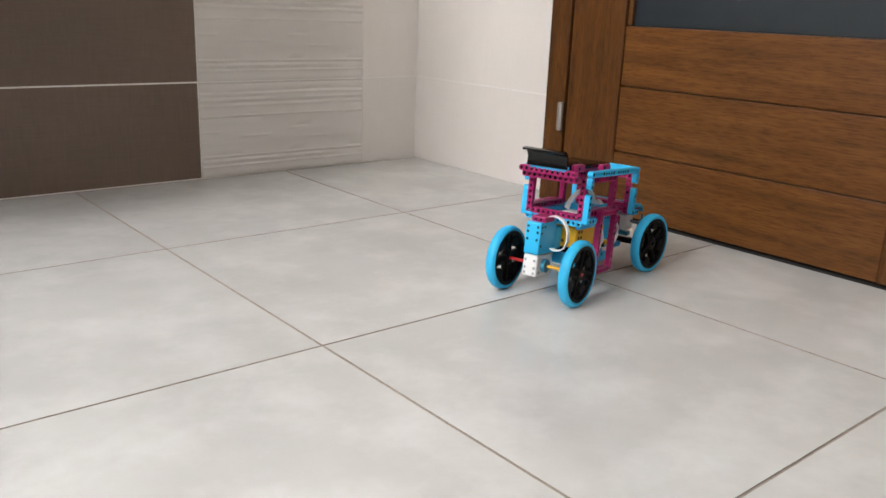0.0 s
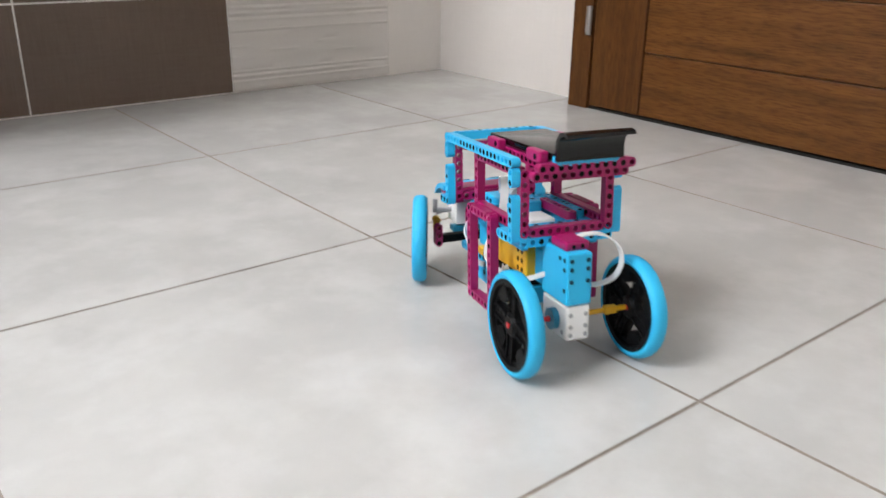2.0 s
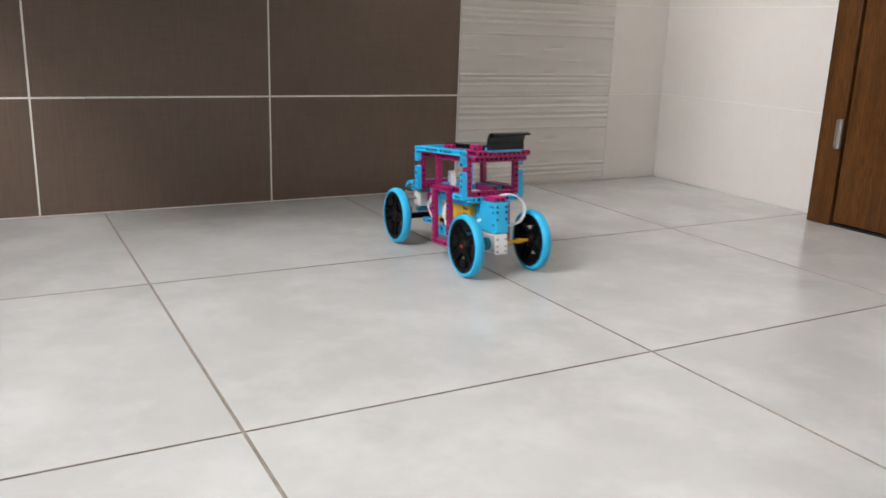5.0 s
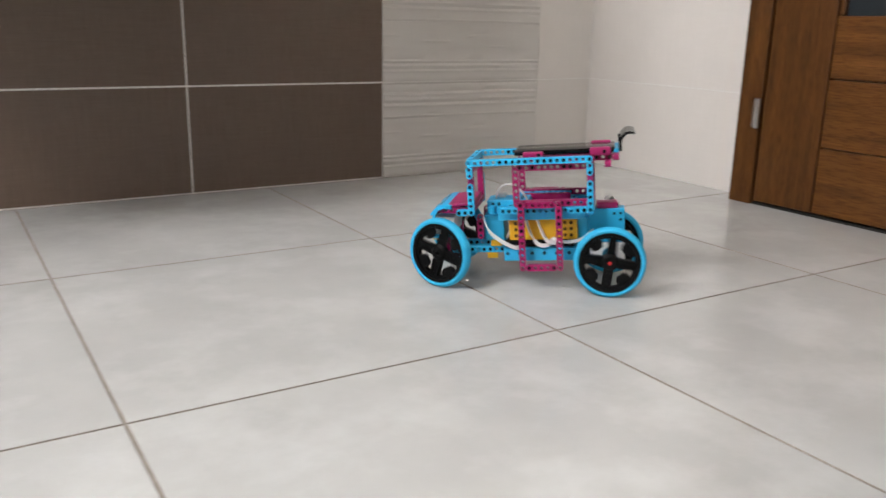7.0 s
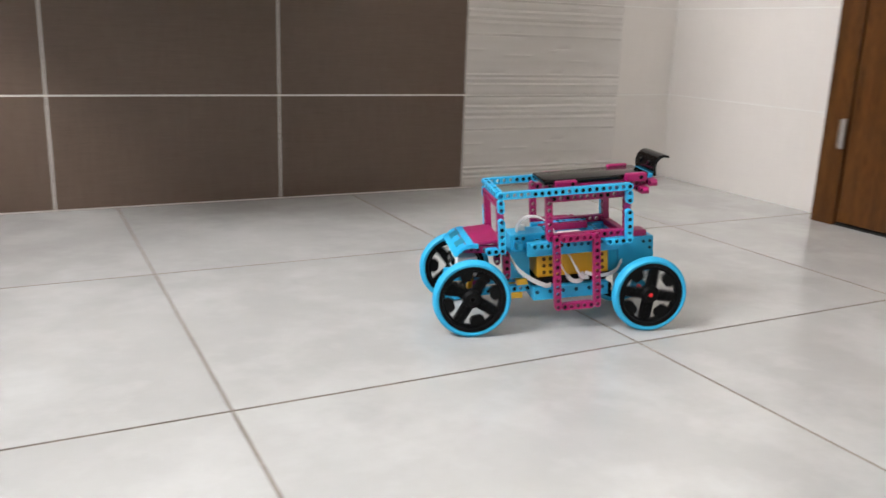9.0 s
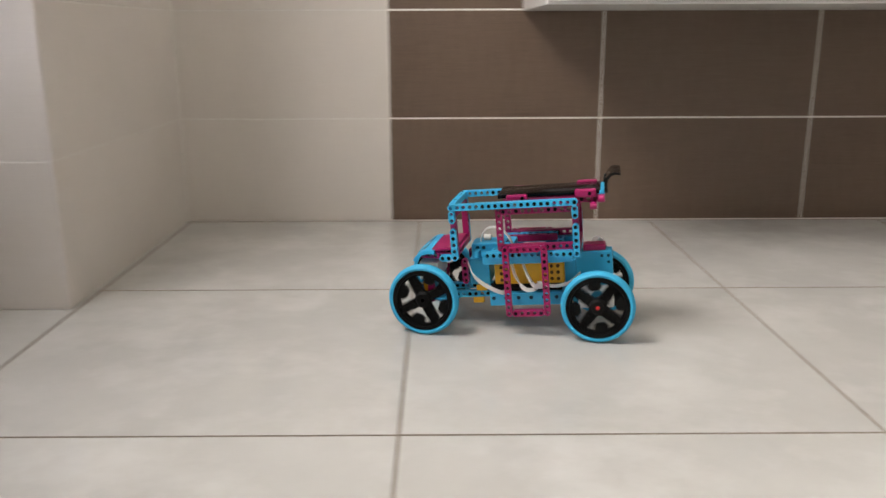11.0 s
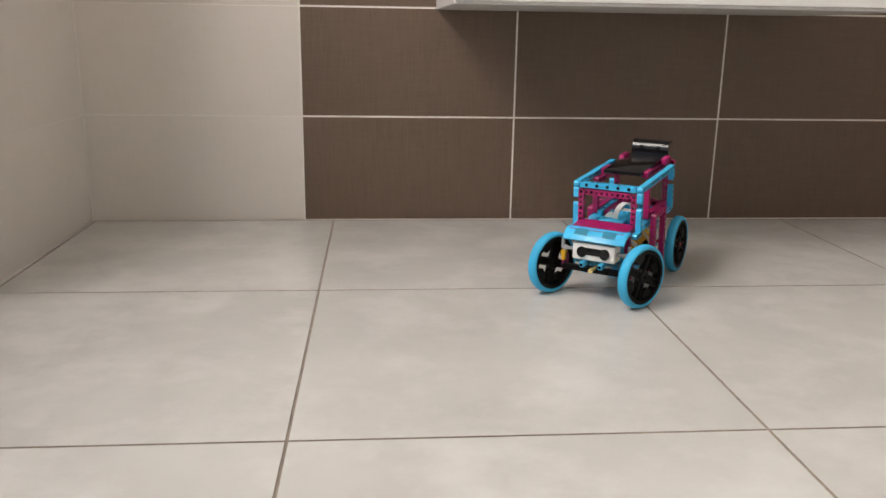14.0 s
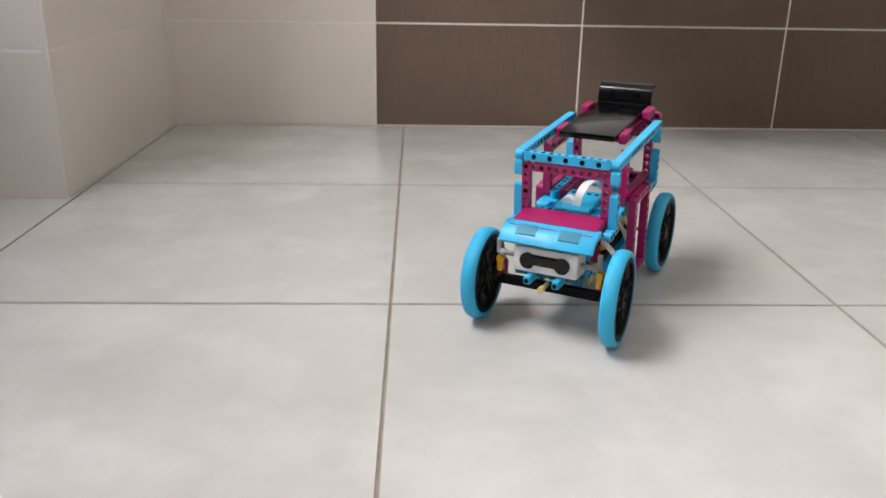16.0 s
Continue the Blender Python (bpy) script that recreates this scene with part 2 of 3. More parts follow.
tagged(part("wall_door_side", bm, M_PLASTER), "white plaster wall around the wooden door", "wall", kind="structure")
# unseen south side, made up; kept pale to throw fill on the north wall
tagged(part("wall_south", B(REVEAL_X - 0.12, RIGHT_X + 0.14, BACK_Y - 0.12, BACK_Y, 2.1, TOP), M_PLASTER),
       "unseen white plaster wall added above the ivory part", "wall", kind="structure")
tagged(part("wall_south_tiled", B(REVEAL_X - 0.12, RIGHT_X + 0.14, BACK_Y - 0.12, BACK_Y + 0.004, -0.0011, 2.1), M_IVORY_PLAIN),
       "unseen ivory wall opposite the cabinet, added to bounce light", "wall", kind="structure")
# out-of-view wall, its dark beige picked to lower the room's fill
bm = B(REVEAL_X - 0.12, REVEAL_X + 0.01, BACK_Y, -1.13, -0.0011, TOP)
box(bm, REVEAL_X - 0.12, REVEAL_X + 0.01, -1.13, REVEAL_Y + 0.0085, 2.15, TOP)
tagged(part("wall_window_side", bm, M_BEIGE), "unseen wall around the balcony door, brown-beige to hold down bounced light", "wall", kind="structure")
tagged(part("ceiling", B(-1.1, RIGHT_X + 0.14, BACK_Y - 0.12, WALL_Y + 0.14, TOP, TOP + 0.1), M_PLASTER),
       "plain white ceiling", "ceiling", kind="structure")
# added backdrop that closes off the sky outside the balcony door
bm = B(-1.16, -1.10, -1.40, 0.15, 0.0, TOP)
tagged(part("wall_outside", bm, M_PLASTER), "unseen pale backdrop added beyond the blind", "wall", kind="structure")


def tile_mesh(w, h, t, m, facing, edge=None):
    """A tile with chamfered edges; facing: the axis its face looks along. Its back lies in the origin's plane."""
    bm = bmesh.new()
    c = 0.0012 if edge is None else 0.0005
    for d, k in ((0.0, 0.0), (t - c, 0.0), (t, c)):
        for sx, sy in ((-1, -1), (1, -1), (1, 1), (-1, 1)):
            a, b = sx * (w / 2 - k), sy * (h / 2 - k)
            bm.verts.new({"-y": (a, -d, b), "+x": (d, a, b), "-x": (-d, a, b), "+z": (a, b, d)}[facing])
    bm.verts.ensure_lookup_table()
    v = bm.verts
    for L in (0, 4):
        for i in range(4):
            j = (i + 1) % 4
            bm.faces.new((v[L + i], v[L + j], v[L + 4 + j], v[L + 4 + i]))
    bm.faces.new([v[8 + i] for i in range(4)])
    me = mesh_from("tile", bm, m)
    if edge is not None:
        me.materials.append(edge)
        for p in me.polygons:
            p.material_index = 0 if len(me.polygons) - 1 == p.index else 1
    return me


def rib_profile():
    """Depth of the ribbed relief tile by height: uneven level waves."""
    rng = random.Random(5)
    z, out = 0.0, []
    while z < 1.0:
        step = rng.choice((0.045, 0.06, 0.08, 0.11))
        out.append((z, rng.uniform(0.2, 0.6)))
        out.append((min(z + step * 0.55, 1.0), rng.uniform(0.75, 1.0)))
        z += step
    return out + [(1.0, 0.5)]


def ribbed_tile_mesh(w, h, m):
    prof = rib_profile()
    bm = bmesh.new()
    cols = [-w / 2 + w * i / 24 for i in range(25)]
    grid = []
    for q, d in prof:
        row = []
        for i, x in enumerate(cols):
            dd = 0.0070 + 0.0042 * d + 0.0008 * noise.noise((x * 9, q * 40, 2.0))
            zz = (q - 0.5) * h + (0.0016 * noise.noise((x * 7, q * 9, 5.0)) if 0 < q < 1 else 0)
            row.append(bm.verts.new((x, -dd, zz)))
        grid.append(row)
    for a, b in zip(grid, grid[1:]):
        for i in range(24):
            bm.faces.new((a[i], a[i + 1], b[i + 1], b[i]))
    for row in (grid[0], grid[-1]):
        back = [bm.verts.new((v.co.x, 0, v.co.z)) for v in row]
        for i in range(24):
            bm.faces.new((row[i], row[i + 1], back[i + 1], back[i]))
    for k in (0, 24):
        for a, b in zip(grid, grid[1:]):
            p, q = bm.verts.new((a[k].co.x, 0, a[k].co.z)), bm.verts.new((b[k].co.x, 0, b[k].co.z))
            bm.faces.new((a[k], b[k], q, p))
    return mesh_from("tile", bm, m, smooth=True)


ROW = 0.2005
JOINT = 0.0024
COLS = [(-0.457, -0.0565, M_IVORY), (-0.0565, 0.348, M_BROWN), (0.348, 0.7535, M_BROWN), (0.7535, 1.159, M_BROWN),
        (1.159, 1.5625, M_DECOR), (1.5625, 1.725, M_IVORY)]
THICK = 0.0085


def tile_part(me, parent, x, y, z):
    ob = new("tile", me)
    ob.parent = parent
    ob.location = (x, y, z)
    return ob


def wall_tiles():
    rng = random.Random(3)
    rows = int(TOP / ROW)
    for x0, x1, m in COLS:
        w = x1 - x0 - JOINT
        me = ribbed_tile_mesh(w, ROW - JOINT, m) if m is M_DECOR else tile_mesh(w, ROW - JOINT, THICK, m, "-y", M_WGROUT)
        for r in range(rows):
            tile_part(me, wall_north, (x0 + x1) / 2, WALL_Y + 0.0085 + rng.uniform(-0.0002, 0.0002), (r + 0.5) * ROW)
    for me, parent, spot in (
            (tile_mesh(WALL_Y - REVEAL_Y - JOINT - 0.003, ROW - JOINT, THICK, M_IVORY, "+x", M_WGROUT), wall_west, (LEFT_X - 0.0085, (WALL_Y + REVEAL_Y) / 2)),
            (tile_mesh(LEFT_X - REVEAL_X - JOINT, ROW - JOINT, THICK, M_IVORY, "-y", M_WGROUT), wall_west, ((LEFT_X + REVEAL_X) / 2, REVEAL_Y + 0.0085)),
            (tile_mesh(WALL_Y + 0.04 - JOINT, ROW - JOINT, THICK, M_IVORY, "-x", M_WGROUT), wall_east, (RIGHT_X + 0.0085, (WALL_Y - 0.04) / 2))):
        for r in range(rows):
            tile_part(me, parent, *spot, (r + 0.5) * ROW)


# corner strip on the projecting wall
tagged(part("trim", B(LEFT_X - 0.004, LEFT_X + 0.0006, REVEAL_Y - 0.0006, REVEAL_Y + 0.004, 0, TOP, bevel=0.0015), M_IVORY),
       "slim ivory corner strip on the tiled wall edge", "trim", kind="structure")


# ---- wooden door ----
def wooden_door():
    door = tagged(new("door_1"), "closed oak-stained wooden door with level boards and a dark glass pane", "door", kind="structure")
    y0, y1, y2, y3 = -0.097, -0.2215, -0.718, -0.842
    base = 0.008
    part("stile", B(DOOR_X, DOOR_X + 0.042, y1 + 0.001, y0 - 0.002, base, 2.03, bevel=0.002), M_OAK_V_SHADED, door)
    part("stile", B(DOOR_X, DOOR_X + 0.042, y3, y2 - 0.001, base, 2.03, bevel=0.002), M_OAK_V_SHADED, door)
    for z0, z1 in ((base, 0.1237), (0.1253, 0.2417), (0.2433, 0.347)):
        part("board", B(DOOR_X + 0.003, DOOR_X + 0.039, y2, y1, z0, z1, bevel=0.002), M_OAK_H, door)
    part("top_rail", B(DOOR_X + 0.001, DOOR_X + 0.041, y2, y1, 1.91, 2.03, bevel=0.002), M_OAK_H, door)
    part("pane", B(DOOR_X + 0.016, DOOR_X + 0.026, y2 - 0.004, y1 + 0.004, 0.345, 1.915), M_PANE, door, "dark smoked glass pane")
    for a, b in ((y1 - 0.009, y1), (y2, y2 + 0.009)):
        part("glazing_bead", B(DOOR_X + 0.006, DOOR_X + 0.016, a, b, 0.348, 1.91, bevel=0.002), M_OAK_V_SHADED, door)
    bm = bmesh.new()
    tube(bm, (DOOR_X - 0.006, -0.0895, 0.172), "z", 0.0055, 0.054, 14)
    box(bm, DOOR_X - 0.003, DOOR_X - 0.0005, -0.0895, -0.078, 0.147, 0.197)
    for z in (0.153, 0.172, 0.191):
        tube(bm, (DOOR_X - 0.006, -0.0895, z), "z", 0.0060, 0.0012, 14)
    part("hinge", bm, M_STEEL, door, "small brushed steel hinge", smooth=True)
    return door


wooden_door()
bm = B(DOOR_X - 0.001, RIGHT_X + 0.10, -0.093, -0.043, 0.0, 2.10, bevel=0.002)
box(bm, DOOR_X - 0.001, RIGHT_X + 0.10, -0.925, -0.846, 0.0, 2.10, bevel=0.002)
box(bm, DOOR_X - 0.001, RIGHT_X + 0.10, -0.846, -0.093, 2.035, 2.10, bevel=0.002)
tagged(part("door_frame", bm, M_OAK_V_SHADED), "oak-stained wooden door frame", "door frame", kind="structure")
# near-black sheet in place of the shade beneath the door leaf
tagged(part("threshold", B(DOOR_X + 0.006, RIGHT_X + 0.10, -0.846, -0.093, -0.002, 0.004), M_SHADOW_GAP),
       "black strip put in for the shade in the gap under the door", "threshold", kind="structure")


# ---- balcony door with its blind ----
def balcony_door():
    d = tagged(new("door_2"), "dark brown wooden balcony door with a glazed upper part", "door", kind="structure")
    x = REVEAL_X
    y0, y1, y2, y3 = REVEAL_Y - 0.001, -0.146, -1.065, -1.125
    part("stile", B(x - 0.06, x, y1, y0, 0.0, 2.15, bevel=0.003), M_DARK_V, d)
    part("stile", B(x - 0.06, x, y3, y2, 0.0, 2.15, bevel=0.003), M_DARK_V, d)
    part("bottom_rail", B(x - 0.055, x - 0.004, y2, y1, 0.036, 0.102, bevel=0.002), M_DARK_H, d)
    part("bottom_rail", B(x - 0.055, x - 0.002, y2, y1, 0.1045, 0.184, bevel=0.003), M_DARK_H, d)
    part("sill_board", B(x - 0.05, x + 0.006, y2, y1, 0.0, 0.034, bevel=0.003), M_DARK_H, d)
    part("bead_rail", B(x - 0.05, x + 0.004, y2, y1, 0.185, 0.201, bevel=0.003), M_DARK_H, d)
    part("top_rail", B(x - 0.055, x - 0.002, y2, y1, 2.06, 2.15, bevel=0.003), M_DARK_H, d)
    bm = B(x - 0.03, x + 0.004, y2, y1 - 0.004, 0.202, 0.212, bevel=0.002)
    box(bm, x - 0.03, x + 0.001, y2, y1 - 0.002, 0.2125, 0.2255, bevel=0.002)
    part("glazing_bead", bm, M_BEAD, d, "pale metal glazing bead")
    pane = part("pane", B(x - 0.042, x - 0.036, y2 - 0.006, y1 + 0.006, 0.2, 2.065), M_GLASS, d)
    pane.visible_shadow = False
    return d


M_GLASS = mat("clear_glass", (1, 1, 1), 0.02)[0]
M_GLASS.node_tree.nodes["Principled BSDF"].inputs["Transmission Weight"].default_value = 1.0


def pleated_blind():
    root = tagged(new("pleated_blind"), "white pleated blind with dark grey bottom rail", "blind")
    root.location = (REVEAL_X - 0.004, -0.62, 0.226)
    bm = bmesh.new()
    n, pitch, dep = 37, 0.0105, 0.009
    rows = []
    for i in range(2 * n):
        z = 0.042 + i * pitch
        x = dep if i % 2 else -dep
        half = 0.466 if i % 2 else 0.457
        rows.append([bm.verts.new((x, -half + 2 * half * k / 12, z + 0.0006 * noise.noise((k * 2.0, i * 0.7, 0)))) for k in range(13)])
    for a, b in zip(rows, rows[1:]):
        for k in range(12):
            bm.faces.new((a[k], a[k + 1], b[k + 1], b[k]))
    fabric = part("fabric", bm, M_BLIND, root)
    part("bottom_rail", B(-0.009, 0.009, -0.462, 0.462, 0.001, 0.040, bevel=0.002), M_ANTHRACITE, root, "dark grey aluminium rail")
    part("top_rail", B(-0.010, 0.010, -0.462, 0.462, 0.815, 0.845, bevel=0.002), M_ANTHRACITE, root, "dark grey aluminium rail")
    for y in (0.415, -0.415):
        bm = bmesh.new()
        tube(bm, (0.0105, y, 0.43), "z", 0.0007, 0.78, 6)
        # white disc on each outer pleat: daylight through the cord holes, put in as colour
        for i in range(1, 2 * n, 2):
            tube(bm, (0.0098, y, 0.042 + i * pitch), "x", 0.0022, 0.0016, 8)
        part("cord", bm, M_WHITE, root, "thin guide cord, whitened and spotted for light through its holes")
    return root


balcony_door()
pleated_blind()


# ---- vanity cabinet on the wall ----
def vanity():
    v = tagged(new("vanity_cabinet"), "white lacquered bathroom cabinet hung on the tiled wall", "cabinet")
    v.location = (0.195, WALL_Y, 0.398)
    w, d, h = 0.70, 0.375, 0.46
    bm = B(0, w, -d + 0.019, -0.0012, 0, h, bevel=0.0015)
    part("body", bm, M_LACQUER, v)
    for k in (0, 1):
        dr = part("drawer_front", B(0.001, w - 0.001, -d, -d + 0.018, 0.004 + k * 0.23, 0.228 + k * 0.23, bevel=0.0015), M_LACQUER, v)
    part("top_slab", B(-0.004, w + 0.004, -d - 0.006, -0.0012, h + 0.001, h + 0.03, bevel=0.004), M_LACQUER, v)
    return v


vanity()


# ---- the toy car (millimetres, from the middle of the rear axle on the ground; x forward, y left, z up) ----
MM = 0.001
AX = {"x": Vector((1, 0, 0)), "y": Vector((0, 1, 0)), "z": Vector((0, 0, 1))}


def beam_into(bm, start, along, n, holes, pins=0.6, seed=0, half=3.9):
    """A studless beam of n modules of 8 mm from the centre of its first hole; ends rounded; open holes, some filled by a black pin."""
    rng = random.Random(seed * 131 + n)
    a, h = AX[along], AX[holes]
    s = h.cross(a)
    K = 16
    for i in range(n):
        c = Vector(start) + a * (8 * i)
        pin = rng.random() < pins
        rings, lips = [], []
        for side in (1, -1):
            outer, lip, low = [], [], []
            for k in range(K):
                t = 2 * math.pi * k / K
                ca, sa = math.cos(t), math.sin(t)
                rounded = (i == n - 1 and ca > 0.01) or (i == 0 and ca < -0.01)
                if rounded:
                    p = a * (half * ca) + s * (half * sa)
                else:
                    q = 1 / max(abs(ca), abs(sa))
                    p = a * (4.0 * ca * q) + s * (half * sa * q)
                outer.append(bm.verts.new((c + p + h * (half * side)) * MM))
                r = a * (2.35 * ca) + s * (2.35 * sa)
                lip.append(bm.verts.new((c + r + h * (half * side)) * MM))
                if pin:
                    low.append(bm.verts.new((c + r + h * ((half - 0.9) * side)) * MM))
            for k in range(K):
                j = (k + 1) % K
                bm.faces.new((outer[k], outer[j], lip[j], lip[k]))
                if pin:
                    bm.faces.new((lip[k], lip[j], low[j], low[k])).material_index = 1
            if pin:
                bm.faces.new(low).material_index = 1
            rings.append(outer)
            lips.append(lip)
        for k in range(K):
            j = (k + 1) % K
            if not pin:
                bm.faces.new((lips[0][k], lips[0][j], lips[1][j], lips[1][k]))
            ca = math.cos(2 * math.pi * (k + 0.5) / K)
            if (ca > 0.8 and i < n - 1) or (ca < -0.8 and i > 0):
                continue
            bm.faces.new((rings[0][k], rings[1][k], rings[1][j], rings[0][j]))
    bmesh.ops.remove_doubles(bm, verts=bm.verts, dist=0.00001)
    return bm


def beams(name, runs, m, parent, pins=0.6, label=""):
    bm = bmesh.new()
    for k, (start, along, n, holes) in enumerate(runs):
        beam_into(bm, start, along, n, holes, pins, k + len(name) + int(abs(start[0])))
    return part(name, bm, [m, M_BLACK], parent, label)


def mmbox(bm, x0, x1, y0, y1, z0, z1, mi=0, bevel=0.6):
    return box(bm, x0 * MM, x1 * MM, y0 * MM, y1 * MM, z0 * MM, z1 * MM, mi, bevel * MM)


def mmtube(bm, c, axis, r, length, seg=16, mi=0):
    return tube(bm, Vector(c) * MM, axis, r * MM, length * MM, seg, mi)


def ribbon(points, wide, thick, side):
    """A flat cable through points: a smooth strip, wide along side."""
    pts = [Vector(p) for p in points]
    ext = [2 * pts[0] - pts[1]] + pts + [2 * pts[-1] - pts[-2]]
    path = []
    for i in range(1, len(ext) - 2):
        p0, p1, p2, p3 = ext[i - 1:i + 3]
        for k in range(8):
            t = k / 8
            path.append(0.5 * ((2 * p1) + (p2 - p0) * t + (2 * p0 - 5 * p1 + 4 * p2 - p3) * t * t + (3 * p1 - p0 - 3 * p2 + p3) * t ** 3))
    path.append(pts[-1])
    bm = bmesh.new()
    rows = []
    for i, p in enumerate(path):
        tan = (path[min(i + 1, len(path) - 1)] - path[max(i - 1, 0)]).normalized()
        w = Vector(side)
        w = (w - tan * w.dot(tan)).normalized() * wide / 2
        n = tan.cross(w).normalized() * thick / 2
        rows.append([bm.verts.new((p + q) * MM) for q in (w + n, w - n, -w - n, -w + n)])
    for a, b in zip(rows, rows[1:]):
        for k in range(4):
            j = (k + 1) % 4
            bm.faces.new((a[k], a[j], b[j], b[k]))
    bm.faces.new(rows[0])
    bm.faces.new(rows[-1])
    return bm


WHEELBASE, REAR_TRACK, FRONT_TRACK, RADIUS = 0.209, 0.108, 0.130, 0.044


def lathe(bm, prof, seg, mi=0):
    """Turn a closed profile of (radius, y) in mm about the y axis."""
    rings = []
    for k in range(seg):
        t = 2 * math.pi * k / seg
        rings.append([bm.verts.new((r * math.cos(t) * MM, y * MM, r * math.sin(t) * MM)) for r, y in prof])
    for k in range(seg):
        a, b = rings[k], rings[(k + 1) % seg]
        for i in range(len(prof)):
            j = (i + 1) % len(prof)
            bm.faces.new((a[i], a[j], b[j], b[i])).material_index = mi


def wheel_meshes():
    bm = bmesh.new()
    lathe(bm, [(37.6, -6.2), (40.5, -7.0), (42.6, -5.6), (43.7, -3.0), (44.0, 0), (43.7, 3.0), (42.6, 5.6), (40.5, 7.0), (37.6, 6.2)], 56)
    tyre = mesh_from("tyre", bm, M_TYRE, True)
    bm = bmesh.new()
    lathe(bm, [(33.5, -6.4), (37.7, -6.6), (37.7, 6.6), (33.5, 6.4), (32.6, 3.4), (30.4, 3.0), (30.4, -3.0), (32.6, -3.4)], 48)
    lathe(bm, [(2.3, -6.0), (7.6, -6.0), (8.6, -4.6), (10.8, -3.2), (10.8, 3.2), (8.6, 4.6), (7.6, 6.0), (2.3, 6.0)], 24)
    one = bmesh.new()
    mmbox(one, 8.5, 33, -2.4, 2.4, -5.2, 5.2, bevel=0.5)
    mmbox(one, 9, 32.6, -4.4, 4.4, -5.8, -4.2, bevel=0.3)
    mmbox(one, 9, 32.6, -4.4, 4.4, 4.2, 5.8, bevel=0.3)
    for r in (15, 23, 29):
        mmtube(one, (r, 0, 0), "y", 2.2, 6.0, 10)
    # tab on the rim between two spokes, narrowing inwards
    tab = bmesh.new()
    rows = []
    for r, half, deep in ((20.5, 4.6, 2.4), (24.0, 8.0, 3.6), (34.0, 10.0, 3.6)):
        rows.append([tab.verts.new((r * MM, y * MM, z * MM)) for y, z in ((-deep, -half), (deep, -half), (deep, half), (-deep, half))])
    for a, b in zip(rows, rows[1:]):
        for k in range(4):
            tab.faces.new((a[k], a[(k + 1) % 4], b[(k + 1) % 4], b[k]))
    tab.faces.new(rows[0])
    tab.faces.new(rows[-1])
    for z in (-4.0, 4.0):
        mmtube(tab, (28.5, 0, z), "y", 2.3, 7.4, 10)
    tab.transform(pose(0, 0, 0, 0, 45, 0))
    keep = bpy.data.meshes.new("tab")
    tab.to_mesh(keep)
    tab.free()
    one.from_mesh(keep)
    bpy.data.meshes.remove(keep)
    spoke = mesh_from("spoke", one, M_BLACK, True)
    rim = mesh_from("wheel", bm, M_BLACK, True)
    bm = bmesh.new()
    mmtube(bm, (0, 0, 0), "y", 2.4, 13.6, 10)
    cap = mesh_from("axle_end", bm, M_RED)
    return tyre, rim, cap, spoke


